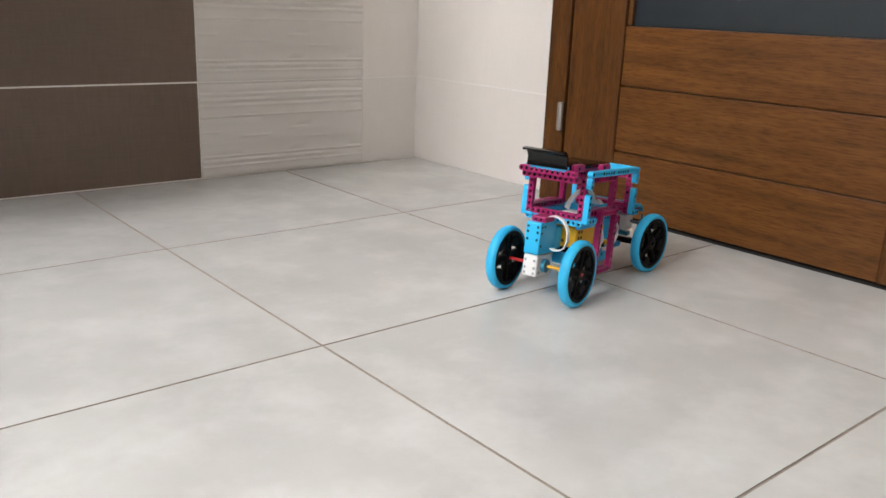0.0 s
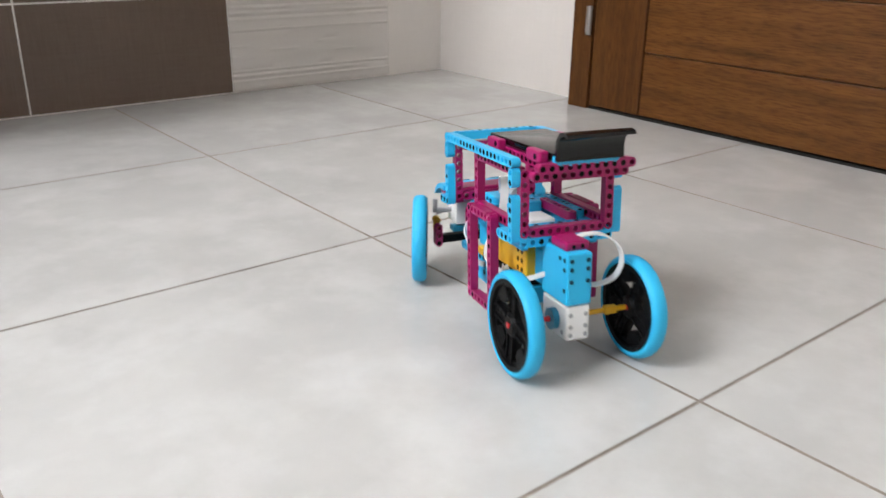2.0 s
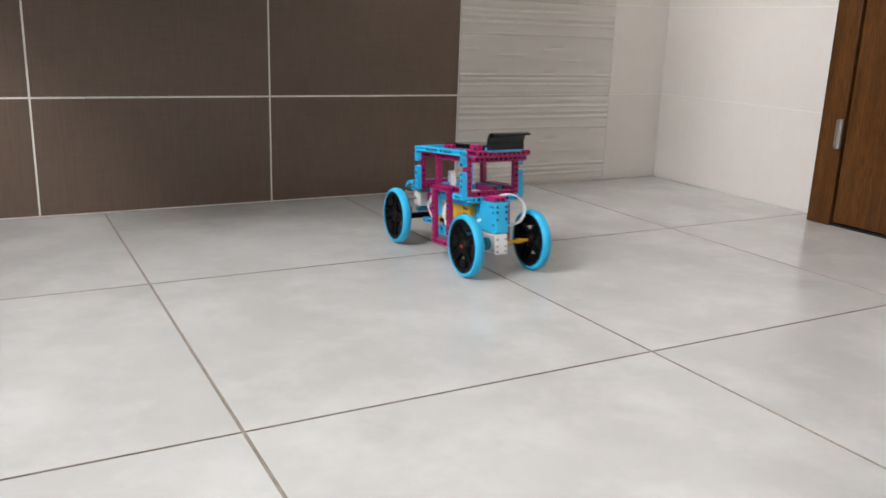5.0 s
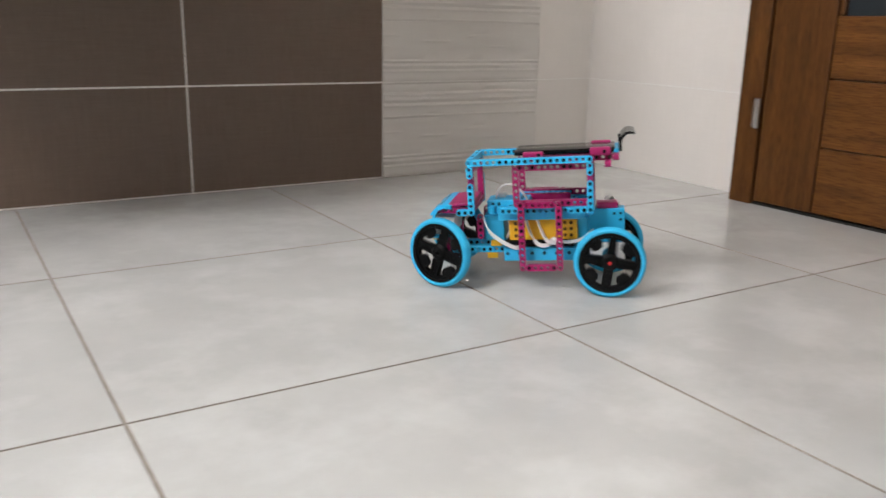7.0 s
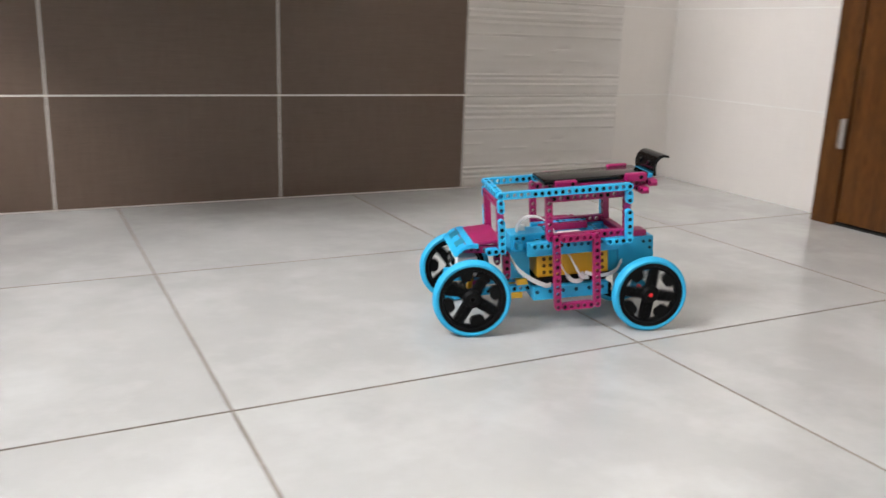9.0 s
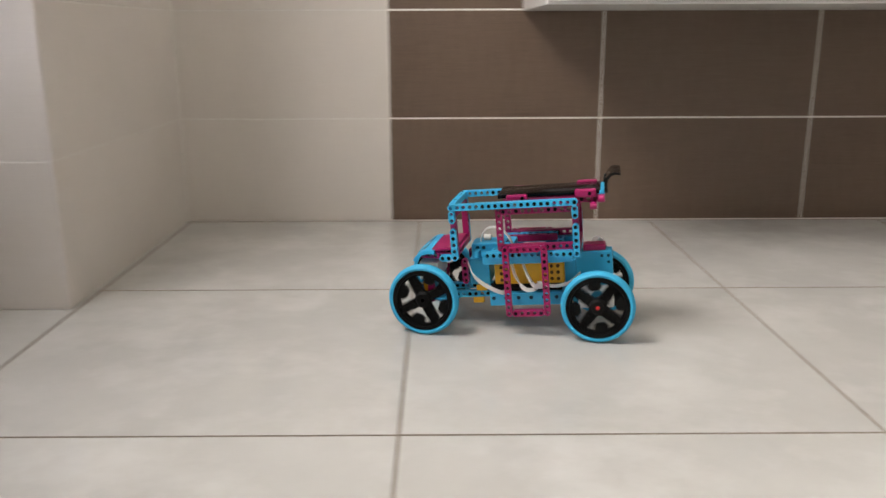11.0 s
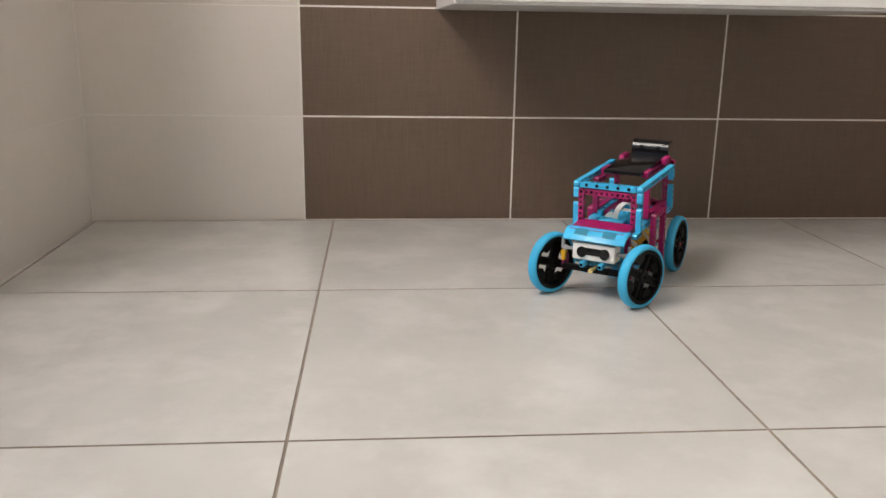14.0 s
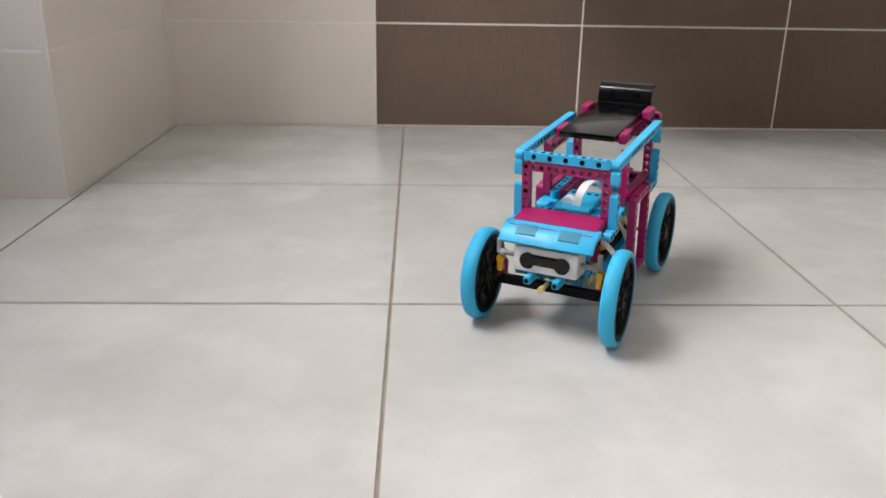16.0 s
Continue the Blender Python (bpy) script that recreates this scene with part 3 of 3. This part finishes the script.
def toy_car():
    car = tagged(new("toy_car"), "azure and magenta brick-built toy car with four large black-rimmed wheels", "toy car")
    # cabin frame in azure: roof edges and corner brackets
    for s in (1, -1):
        y = 48 * s
        beams("roof_rail", [((28, y, 166), "x", 20, "y")], M_CYAN, car)
        beams("corner_bracket", [((180, y, 104), "z", 5, "y"), ((188, y, 104), "x", 2, "y")], M_CYAN, car)
        beams("corner_bracket", [((180, y, 150), "z", 2, "y")], M_CYAN, car)
        beams("corner_bracket", [((28, y, 104), "z", 5, "y"), ((36, y, 104), "x", 3, "y")], M_CYAN, car)
        beams("corner_bracket", [((28, y, 150), "z", 2, "y")], M_CYAN, car)
        # magenta door post, door frame and waist rail
        beams("door_post", [((122, 40 * s, 112), "z", 7, "y")], M_MAGENTA, car, 0.2)
        bm = bmesh.new()
        for k, run in enumerate((((116, 50 * s, 32), "z", 11, "y"), ((68, 50 * s, 32), "z", 11, "y"))):
            beam_into(bm, *run, 0.25, k)
        for k, run in enumerate((((76, 50 * s, 32), "x", 5, "y"), ((76, 50 * s, 112), "x", 5, "y"))):
            beam_into(bm, *run, 0.1, k + 5)
        part("door_frame", bm, [M_MAGENTA, M_BLACK], car)
        beams("waist_rail", [((32, 40 * s, 112), "x", 12, "y")], M_MAGENTA, car, 0.3)
        beams("upper_rail", [((36, 40 * s, 157), "x", 11, "y")], M_MAGENTA, car, 0.3)
        beams("sill_rail", [((28, 40 * s, 103), "x", 15, "y")], M_CYAN, car, 0.4)
        # deep side panel under the waist rail
        bm = bmesh.new()
        mmbox(bm, 36, 148, 33.5 * s - 3.2, 33.5 * s + 3.2, 90, 107, bevel=1.0)
        for u in (44, 60, 100, 124, 140):
            mmtube(bm, (u, 36.7 * s, 102), "y", 2.3, 0.8, 12, 1)
        part("side_panel", bm, [M_CYAN, M_CYAN_HOLE_SHADE], car)
        # bonnet side beams
        beams("bonnet_beam", [((182, 38 * s, 93), "x", 6, "y")], M_MAGENTA, car, 0.5)
        beams("front_post", [((172, 30 * s, 70), "z", 4, "y")], M_MAGENTA, car, 0.4)
        # floor rails to the front axle
        beams("chassis_beam", [((146, 20 * s, 50), "x", 9, "y")], M_CYAN, car, 0.5)
        bm = bmesh.new()
        mmbox(bm, 152, 166, 20 * s - 3.5, 20 * s + 3.5, 38, 45.5)
        mmbox(bm, 146, 160, 24 * s - 3.5, 24 * s + 3.5, 55, 62)
        part("connector", bm, M_YELLOW, car)
    bm = bmesh.new()
    beam_into(bm, (180, -40, 166), "y", 11, "z", 0.2, 3)
    for y in (-32, -16, 0, 16, 32):
        mmtube(bm, (183.9, y, 166), "x", 2.4, 0.8, 14, 1)
    part("windscreen_top_beam", bm, [M_CYAN, M_BLACK], car)
    for u, name in ((180, "windscreen_frame"), (28, "rear_window_frame")):
        bm = bmesh.new()
        for k, run in enumerate((((u, -40, 108), "z", 7, "x"), ((u, 40, 108), "z", 7, "x"), ((u, -32, 108), "y", 9, "x"), ((u, -32, 156), "y", 9, "x"))):
            beam_into(bm, *run, 0.12, k)
        part(name, bm, [M_MAGENTA, M_BLACK], car)
    beams("rear_sill_beam", [((28, -40, 100), "y", 11, "x")], M_CYAN, car, 0.4)
    # cabin deck
    for u in (52, 132, 156):
        beams("deck_beam", [((u, -32, 103), "y", 9, "z")], M_CYAN, car, 0.4)
    beams("deck_rail", [((60, -24, 109), "x", 8, "z")], M_MAGENTA, car, 0.3)
    beams("deck_rail", [((60, -32, 110), "x", 9, "z")], M_CYAN, car, 0.3)
    # chassis tray
    bm = bmesh.new()
    mmbox(bm, 49, 142, -36, 36, 37, 53, bevel=1.2)
    for u in range(57, 142, 16):
        for s in (1, -1):
            mmtube(bm, (u, 36 * s, 47), "y", 2.4, 0.8, 12, 1)
    part("chassis_tray", bm, [M_CYAN, M_CYAN_HOLE_SHADE], car)
    # hub brick
    bm = bmesh.new()
    mmbox(bm, 46, 135, -28, 28, 62, 91, bevel=2.0)
    for u in (54, 62, 118, 126):
        for z in (68, 76, 84):
            for s in (1, -1):
                mmtube(bm, (u, 28 * s, z), "y", 2.3, 0.8, 12, 1)
    for y in (-16, -8, 8, 16):
        mmtube(bm, (46, y, 70), "x", 2.3, 0.8, 12, 1)
    hub = part("hub_brick", bm, [M_YELLOW, M_YELLOW_HOLE_SHADE], car, "yellow battery hub")
    bm = bmesh.new()
    mmbox(bm, 47, 134, -27, 27, 91.3, 96, bevel=1.5)
    part("hub_lid", bm, M_WHITE, hub, "white lid")
    bm = bmesh.new()
    mmbox(bm, 50, 140, -30, 30, 54, 61)
    part("hub_base", bm, M_BLACK, car)
    # rear motor
    bm = bmesh.new()
    mmbox(bm, -20, 26, -10.5, 12.5, 54, 97, bevel=1.6)
    mmbox(bm, 26, 42, -12, 12, 58, 88, bevel=1.6)
    for y in (-6.5, 8.5):
        for z in (91, 84, 74):
            mmtube(bm, (-20, y, z), "x", 1.9, 0.8, 12, 1)
    for s in (1, -1):
        for u, z in ((-15, 91), (-15, 83), (-15, 66), (-7, 91)):
            mmtube(bm, (u, 1 + 11.5 * s, z), "y", 1.9, 0.8, 12, 1)
    motor = part("rear_motor", bm, [M_CYAN, M_CYAN_HOLE_SHADE], car)
    bm = bmesh.new()
    mmbox(bm, -19.5, 25, -10, 12, 24, 53.6, bevel=2.5)
    for y in (-6, 8):
        for z in (29, 36, 46):
            mmtube(bm, (-19.5, y, z), "x", 1.9, 0.8, 12, 1)
    for s in (1, -1):
        mmtube(bm, (-12, 1 + 11 * s, 30), "y", 1.9, 0.8, 12, 1)
    part("motor_base", bm, [M_WHITE, M_GREY], motor, "white motor base")
    for s in (1, -1):
        bm = bmesh.new()
        mmtube(bm, (0, 1 + 13.5 * s, 44), "y", 9, 6, 20)
        part("output_disc", bm, M_TEAL, motor)
    bm = bmesh.new()
    mmbox(bm, -6, 22, -11, 11, 98, 106, bevel=2.0)
    for y in (-4, 4):
        mmtube(bm, (-6, y, 102), "x", 1.8, 0.8, 10, 1)
    part("motor_clip", bm, [M_MAGENTA, M_BLACK], car)
    # axles
    bm = bmesh.new()
    mmtube(bm, (0, -31, 44), "y", 2.3, 42, 8)
    mmbox(bm, -3.2, 3.2, -40, -28, 40.8, 47.2, bevel=0.8)
    part("axle", bm, M_YELLOW, car, "yellow axle")
    bm = bmesh.new()
    mmtube(bm, (0, 36, 44), "y", 2.3, 34, 8)
    part("axle", bm, M_RED, car, "red axle")
    # steering motor
    bm = bmesh.new()
    mmbox(bm, 108, 164, -18, 18, 88, 113, bevel=1.6)
    mmbox(bm, 142, 168, -22, 22, 62, 95, bevel=1.4)
    for u in (116, 124, 148, 156):
        for s in (1, -1):
            mmtube(bm, (u, 18 * s, 108), "y", 2.3, 0.8, 12, 1)
    for y in (-12, -4, 4, 12):
        mmtube(bm, (118, y, 113), "z", 2.3, 0.8, 12, 1)
    sm = part("steering_motor", bm, [M_CYAN, M_CYAN_HOLE_SHADE], car)
    bm = bmesh.new()
    mmtube(bm, (146, -8, 112), "x", 7.0, 9, 24)
    part("motor_cap", bm, M_WHITE, sm, "white motor cap", smooth=True)
    bm = bmesh.new()
    mmbox(bm, 70, 100, -13, 13, 97, 106, bevel=1.8)
    part("plug", bm, M_WHITE, hub, "white plug block")
    # bonnet
    bm = bmesh.new()
    mmbox(bm, -22, 22, -42, 42, -2, 2, bevel=1.2)
    bm.transform(pose(0.200, 0, 0.1000, 0, 8, 0))
    part("bonnet", bm, M_MAGENTA, car)
    bm = bmesh.new()
    prof = [(210, 109), (217, 109.6), (224, 108.4), (231, 104.6), (236, 99.4), (238.4, 95.4), (236.4, 93.6), (232.5, 97.5), (227, 102), (218, 104.6), (210, 104)]
    ends = []
    for y in (-46, -44.8, 44.8, 46):
        k = 0.92 if abs(y) > 45 else 1.0
        cx, cz = 223, 103
        ends.append([bm.verts.new(((cx - 4 + (x - cx) * k) * MM, y * MM, (cz - 9 + (z - cz) * k) * MM)) for x, z in prof])
    for a, b in zip(ends, ends[1:]):
        for i in range(len(prof)):
            j = (i + 1) % len(prof)
            bm.faces.new((a[i], a[j], b[j], b[i]))
    bm.faces.new(ends[0])
    bm.faces.new(ends[-1])
    nose = part("nose_panel", bm, M_CYAN, car, smooth=True)
    for y in (-21, 21):
        bm = bmesh.new()
        mmbox(bm, -6, 6, -10, 10, -1, 1, bevel=0.6)
        bm.transform(pose(0.2247, y * MM, 0.0962, 0, 33, 0))
        part("slot", bm, M_TEAL, nose)
    # distance sensor
    bm = bmesh.new()
    mmbox(bm, 204, 229, -32, 32, 58, 82, bevel=2.2)
    sensor = part("distance_sensor", bm, M_WHITE, car, "white distance sensor with a black visor", smooth=True)
    bm = bmesh.new()
    for y in (-17, 17):
        mmtube(bm, (229.6, y, 69.5), "x", 7.6, 2.4, 24)
    mmbox(bm, 228.6, 230.7, -17, 17, 66, 76, bevel=0.5)
    part("visor", bm, M_GLOSS, sensor, "gloss black visor", smooth=True)
    for s in (1, -1):
        bm = bmesh.new()
        mmtube(bm, (220, 38 * s, 70), "y", 2.6, 15, 12)
        mmtube(bm, (220, 46 * s, 70), "y", 3.6, 5, 12)
        mmtube(bm, (220, 50 * s, 76), "z", 2.6, 14, 12)
        part("pin", bm, M_GREY, car, "grey pin")
    # front axle and steering rack
    beams("axle_beam", [((214, -48, 42), "y", 13, "x")], M_BLACK, car, 1.0)
    bm = bmesh.new()
    mmbox(bm, 206, 214, -34, 34, 50, 56, bevel=0.5)
    for k in range(-11, 12):
        mmbox(bm, 214, 217, k * 3 - 0.8, k * 3 + 0.8, 50.5, 55.5, bevel=0)
    part("steering_rack", bm, M_TEAL, car)
    for s in (1, -1):
        bm = bmesh.new()
        mmbox(bm, 218, 238, 14 * s - 3.6, 14 * s + 3.6, 49, 57, bevel=2.0)
        mmtube(bm, (238, 14 * s, 53), "x", 2.2, 1.2, 10, 1)
        part("bumper_peg", bm, [M_CYAN, M_BLACK], car, smooth=True)
        bm = bmesh.new()
        mmbox(bm, 212, 219, 50 * s - 3.0, 50 * s + 3.0, 50, 66, bevel=1.4)
        mmtube(bm, (215.5, 50 * s, 62), "x", 3.6, 8, 14)
        part("steering_knuckle", bm, M_YELLOW, car, smooth=True)
        beams("steering_arm", [((209, 50 * s, 40), "z", 3, "x")], M_MAGENTA, car, 0.3)
    bm = bmesh.new()
    mmtube(bm, (225, 0, 46), "x", 2.2, 18, 10)
    mmtube(bm, (235, 0, 46), "x", 3.2, 6, 12)
    part("nozzle", bm, M_TAN, car, "pale yellow peg")
    # roof panel, its clips, cross beams and spoiler
    bm = bmesh.new()
    mmbox(bm, -3, 124, -29, 29, -3, 3, bevel=1.4)
    bm.transform(pose(0, 0, 0.1735, 0, 0.3, 0))
    part("roof_panel", bm, M_GLOSS, car, smooth=True)
    for s in (1, -1):
        bm = bmesh.new()
        mmbox(bm, 86, 112, 33 * s - 4, 33 * s + 4, 165, 175, bevel=1.6)
        mmtube(bm, (92, 37 * s, 171), "y", 2.3, 0.8, 10, 1)
        part("roof_clip", bm, [M_MAGENTA, M_BLACK], car)
        bm = bmesh.new()
        mmbox(bm, 2, 28, 34 * s - 4.5, 34 * s + 4.5, 168, 178, bevel=2.2)
        mmtube(bm, (10, 38.5 * s, 173), "y", 2.3, 0.8, 10, 1)
        part("roof_clip", bm, [M_MAGENTA, M_BLACK], car)
        beams("roof_beam", [((4, 26 * s, 165), "x", 12, "y")], M_MAGENTA, car, 0.3)
    beams("rear_cross_beam", [((-4, -40, 166), "y", 11, "x")], M_MAGENTA, car, 0.6)
    beams("rear_cross_beam", [((6, -40, 158), "y", 11, "x")], M_MAGENTA, car, 0.4)
    bm = bmesh.new()
    mmbox(bm, -8, 0, -29, 29, 167, 175, bevel=1.6)
    part("spoiler_base", bm, M_CYAN, car)
    bm = bmesh.new()
    prof = [(-4, 183), (-3.6, 194), (-7, 201), (-13, 205.4), (-20, 206.6), (-28, 205), (-28.6, 202.6), (-20, 203.4), (-14.6, 202), (-10, 198), (-8, 193), (-8.4, 183)]
    ends = [[bm.verts.new(((x * 0.8 + 2) * MM, y * MM, (z - 8) * MM)) for x, z in prof] for y in (-30, 30)]
    for i in range(len(prof)):
        j = (i + 1) % len(prof)
        bm.faces.new((ends[0][i], ends[0][j], ends[1][j], ends[1][i]))
    bm.faces.new(ends[0])
    bm.faces.new(ends[1])
    for y in (-14, 14):
        mmtube(bm, (-1.4, y, 188), "x", 3.2, 3, 14)
    part("spoiler", bm, M_GLOSS, car, "curved black rear spoiler", smooth=True)
    # flat white cables
    for pts, wide, side in (
            (((12, 6, 101), (8, -8, 107), (4, -24, 106), (0, -36, 96), (-1, -39, 82), (2, -33, 69), (8, -20, 63), (14, -8, 63)), 6, (1, 0, 0.1)),
            (((154, 2, 108), (151, 4, 122), (141, 8, 131), (126, 13, 130), (113, 19, 118), (108, 23, 104)), 8, (0, 1, 0)),
            (((168, 28, 92), (160, 40, 78), (146, 42, 66), (128, 40, 56), (120, 36, 55)), 5, (0.3, 0.2, 1)),
            (((112, 30, 90), (106, 40, 74), (96, 42, 60), (84, 38, 58), (78, 30, 64)), 5, (0.6, 0, 1)),
            (((98, 30, 92), (92, 40, 78), (84, 42, 64), (74, 36, 60)), 5, (0.6, 0, 1)),
            (((78, 36, 66), (60, 40, 62), (40, 34, 64), (26, 18, 72)), 4, (0, 0, 1)),
            (((168, -28, 92), (160, -40, 78), (146, -42, 66), (128, -40, 56), (120, -36, 55)), 5, (0.3, 0.2, 1)),
            (((112, -30, 90), (106, -40, 74), (96, -42, 60), (84, -38, 58), (78, -30, 64)), 5, (0.6, 0, 1))):
        part("cable", ribbon(pts, wide, 1.4, side), M_WHITE, car, "flat white cable", smooth=True)
    squeeze = Matrix.Translation((0.028, 0, 0)) @ Matrix.Diagonal((0.966, 0.955, 1, 1)) @ Matrix.Translation((-0.028, 0, 0))
    # the body leans forward over the front axle; the drive motor leans with it about its own axle
    lean = Matrix.Translation((0.053, 0, 0.115)) @ pose(0, 0, 0, 0, 5.0, 0) @ Matrix.Translation((-0.053, 0, -0.115))
    motor_lean = pose(0, 0.0065, 0.050, 0, 5.0, 0) @ Matrix.Translation((0, 0, -0.044))
    level = {"bonnet", "bonnet_beam", "nose_panel", "slot", "distance_sensor", "visor", "pin", "axle_beam", "steering_rack",
             "bumper_peg", "steering_knuckle", "steering_arm", "nozzle", "axle"}
    for o in car.children_recursive:
        o.data.transform(squeeze)
        kind = o.name.split(".")[0]
        if kind in ("rear_motor", "motor_base"):
            o.data.transform(motor_lean)
        elif kind == "output_disc":
            o.data.transform(pose(0, 0.0065, 0))
        elif kind not in level:
            o.data.transform(lean)
        if kind in ("motor_clip", "spoiler"):
            o.data.transform(pose(0, 0.0055, 0) if kind == "motor_clip" else pose(-0.007, 0, -0.003))
    tyre, rim, cap, spoke = wheel_meshes()
    wheels = {}
    for key, u, s in (("RL", 0, 1), ("RR", 0, -1), ("FL", WHEELBASE, 1), ("FR", WHEELBASE, -1)):
        w = new("wheel", rim)
        w.parent = car
        w["label"] = "black spoked wheel rim"
        t = new("tyre", tyre)
        t.parent = w
        t["label"] = "azure rubber tyre"
        for q in range(4):
            sp = new("spoke", spoke)
            sp.parent = w
            sp.matrix_basis = pose(0, 0, 0, 0, 90 * q, 0)
        if key[0] == "R":
            c = new("axle_end", cap)
            c.parent = w
        half = (FRONT_TRACK if u else REAR_TRACK) / 2 * s
        w.matrix_basis = pose(u, half, RADIUS)
        wheels[key] = (w, u, half)
    return car, wheels


CAR, WHEELS = toy_car()


# ---- floor and wall pieces ----
def floor_tiles():
    S = 0.45
    lo_x, hi_x = REVEAL_X + 0.006, RIGHT_X - 0.001
    made = {}
    for i in range(-2, 4):
        for j in range(-6, 2):
            x0, x1 = max(i * S, lo_x), min((i + 1) * S, hi_x)
            y0, y1 = max((j - 1) * S, BACK_Y), min(j * S, WALL_Y - 0.0005)
            if x1 - x0 < 0.02 or y1 - y0 < 0.02:
                continue
            key = (round(x1 - x0, 4), round(y1 - y0, 4))
            if key not in made:
                made[key] = tile_mesh(key[0] - 0.0024, key[1] - 0.0024, 0.0085, M_FLOOR, "+z", M_FGROUT)
            tile_part(made[key], floor, (x0 + x1) / 2, (y0 + y1) / 2, -0.0085)


wall_tiles()
floor_tiles()

# ---- movement ----
# seconds, x, y of the rear axle's middle, heading in degrees, steering in degrees
DRIVE = [
    (0, 1.2245, -0.4695, 14.6, -8),
    (0.2, 1.2600, -0.4600, 13.9, -14),
    (0.5, 1.2565, -0.4590, 13.6, -24),
    (0.8, 1.1554, -0.4945, 24.3, -22),
    (1, 1.0832, -0.5362, 33.6, -21),
    (1.2, 1.0175, -0.5853, 40.2, -20),
    (1.5, 0.9409, -0.6668, 55.5, -20),
    (1.7, 0.9124, -0.7076, 60.8, -20),
    (2, 0.8664, -0.7973, 71.0, -20),
    (2.2, 0.8445, -0.8619, 77.5, -21),
    (2.5, 0.8350, -0.9186, 83.6, -21),
    (2.7, 0.8307, -0.9177, 82.8, -2),
    (3, 0.8406, -0.8841, 82.8, 0),
    (3.2, 0.8507, -0.7976, 83.7, 0),
    (3.5, 0.8677, -0.6479, 85.0, 0),
    (4, 0.8794, -0.4789, 86.3, 0),
    (4.2, 0.8906, -0.4070, 87.2, 0),
    (4.7, 0.9000, -0.2280, 87.8, 0),
    (5.2, 0.9070, -0.0720, 89.5, -3),
    (5.5, 0.9090, -0.0250, 92.0, -12),
    (5.85, 0.9100, -0.0200, 93.5, -23),
    (6.1, 0.9160, -0.0560, 99.0, -24),
    (6.3, 0.9293, -0.1233, 108.6, -24),
    (6.5, 0.9596, -0.2073, 117.4, -23),
    (7, 1.0669, -0.3479, 137.3, -23),
    (7.2, 1.1145, -0.3996, 141.4, -25),
    (7.5, 1.1964, -0.4506, 153.3, 0),
    (7.8, 1.2560, -0.4770, 158.4, 0),
    (8, 1.2490, -0.4750, 159.3, -1),
    (8.2, 1.2300, -0.4683, 160.6, 0),
    (8.5, 1.1478, -0.4370, 161.5, 0),
    (8.7, 1.0661, -0.4073, 160.7, 0),
    (10.8, 0.3183, -0.1776, 168.2, -7),
    (11, 0.2368, -0.1604, 168.2, -4),
    (11.5, 0.0565, -0.1247, 168.7, -2),
    (12, -0.0520, -0.1047, 170.9, -19),
    (12.2, -0.0511, -0.1085, 171.5, -22),
    (12.5, 0.0176, -0.1165, 178.0, -20),
    (13, 0.2403, -0.0849, 199.6, -14),
    (13.3, 0.3364, -0.0342, 210.3, -20),
    (13.5, 0.3860, -0.0045, 217.1, -24),
    (14, 0.5055, 0.1165, 234.6, -20),
    (14.5, 0.5208, 0.1430, 238.0, -1),
    (15, 0.4395, 0.0125, 239.1, 1),
    (15.5, 0.3315, -0.1722, 240.2, 2),
    (16, 0.2466, -0.3236, 241.2, 3),
]


def glide(ts, vs, t):
    """Monotone cubic through (ts, vs)."""
    ts, vs = np.array(ts, float), np.array(vs, float)
    h, d = np.diff(ts), np.diff(vs) / np.diff(ts)
    m = np.zeros(len(ts))
    for i in range(1, len(ts) - 1):
        if d[i - 1] * d[i] > 0:
            w1, w2 = 2 * h[i] + h[i - 1], h[i] + 2 * h[i - 1]
            m[i] = (w1 + w2) / (w1 / d[i - 1] + w2 / d[i])
    m[0], m[-1] = d[0], d[-1]
    i = int(min(max(np.searchsorted(ts, t, side="right") - 1, 0), len(ts) - 2))
    s = (t - ts[i]) / h[i]
    return float((1 + 2 * s) * (1 - s) ** 2 * vs[i] + s * (1 - s) ** 2 * h[i] * m[i] + s * s * (3 - 2 * s) * vs[i + 1] + s * s * (s - 1) * h[i] * m[i + 1])


def motions():
    times = [k / 10 for k in range(161)]
    cols = list(zip(*DRIVE))
    state = [[glide(cols[0], c, t) for c in cols[1:]] for t in times]
    walk(CAR, [(t, pose(x, y, 0, 0, 0, yaw)) for t, (x, y, yaw, _) in zip(times, state)])
    for key, (w, u, v) in WHEELS.items():
        spin, before, rows = 20.0 * len(rows_seen), None, []
        rows_seen.append(key)
        for t, (x, y, yaw, steer) in zip(times, state):
            a = radians(yaw)
            p = Vector((x + math.cos(a) * u - math.sin(a) * v, y + math.sin(a) * u + math.cos(a) * v))
            st = steer if key[0] == "F" else 0.0
            if before is not None:
                b = radians(yaw + st)
                spin += math.degrees((p - before).dot(Vector((math.cos(b), math.sin(b)))) / RADIUS)
            before = p
            rows.append((t, pose(u, v, RADIUS, 0, 0, st) @ pose(0, 0, 0, 0, spin, 0)))
        walk(w, rows)


rows_seen = []
motions()
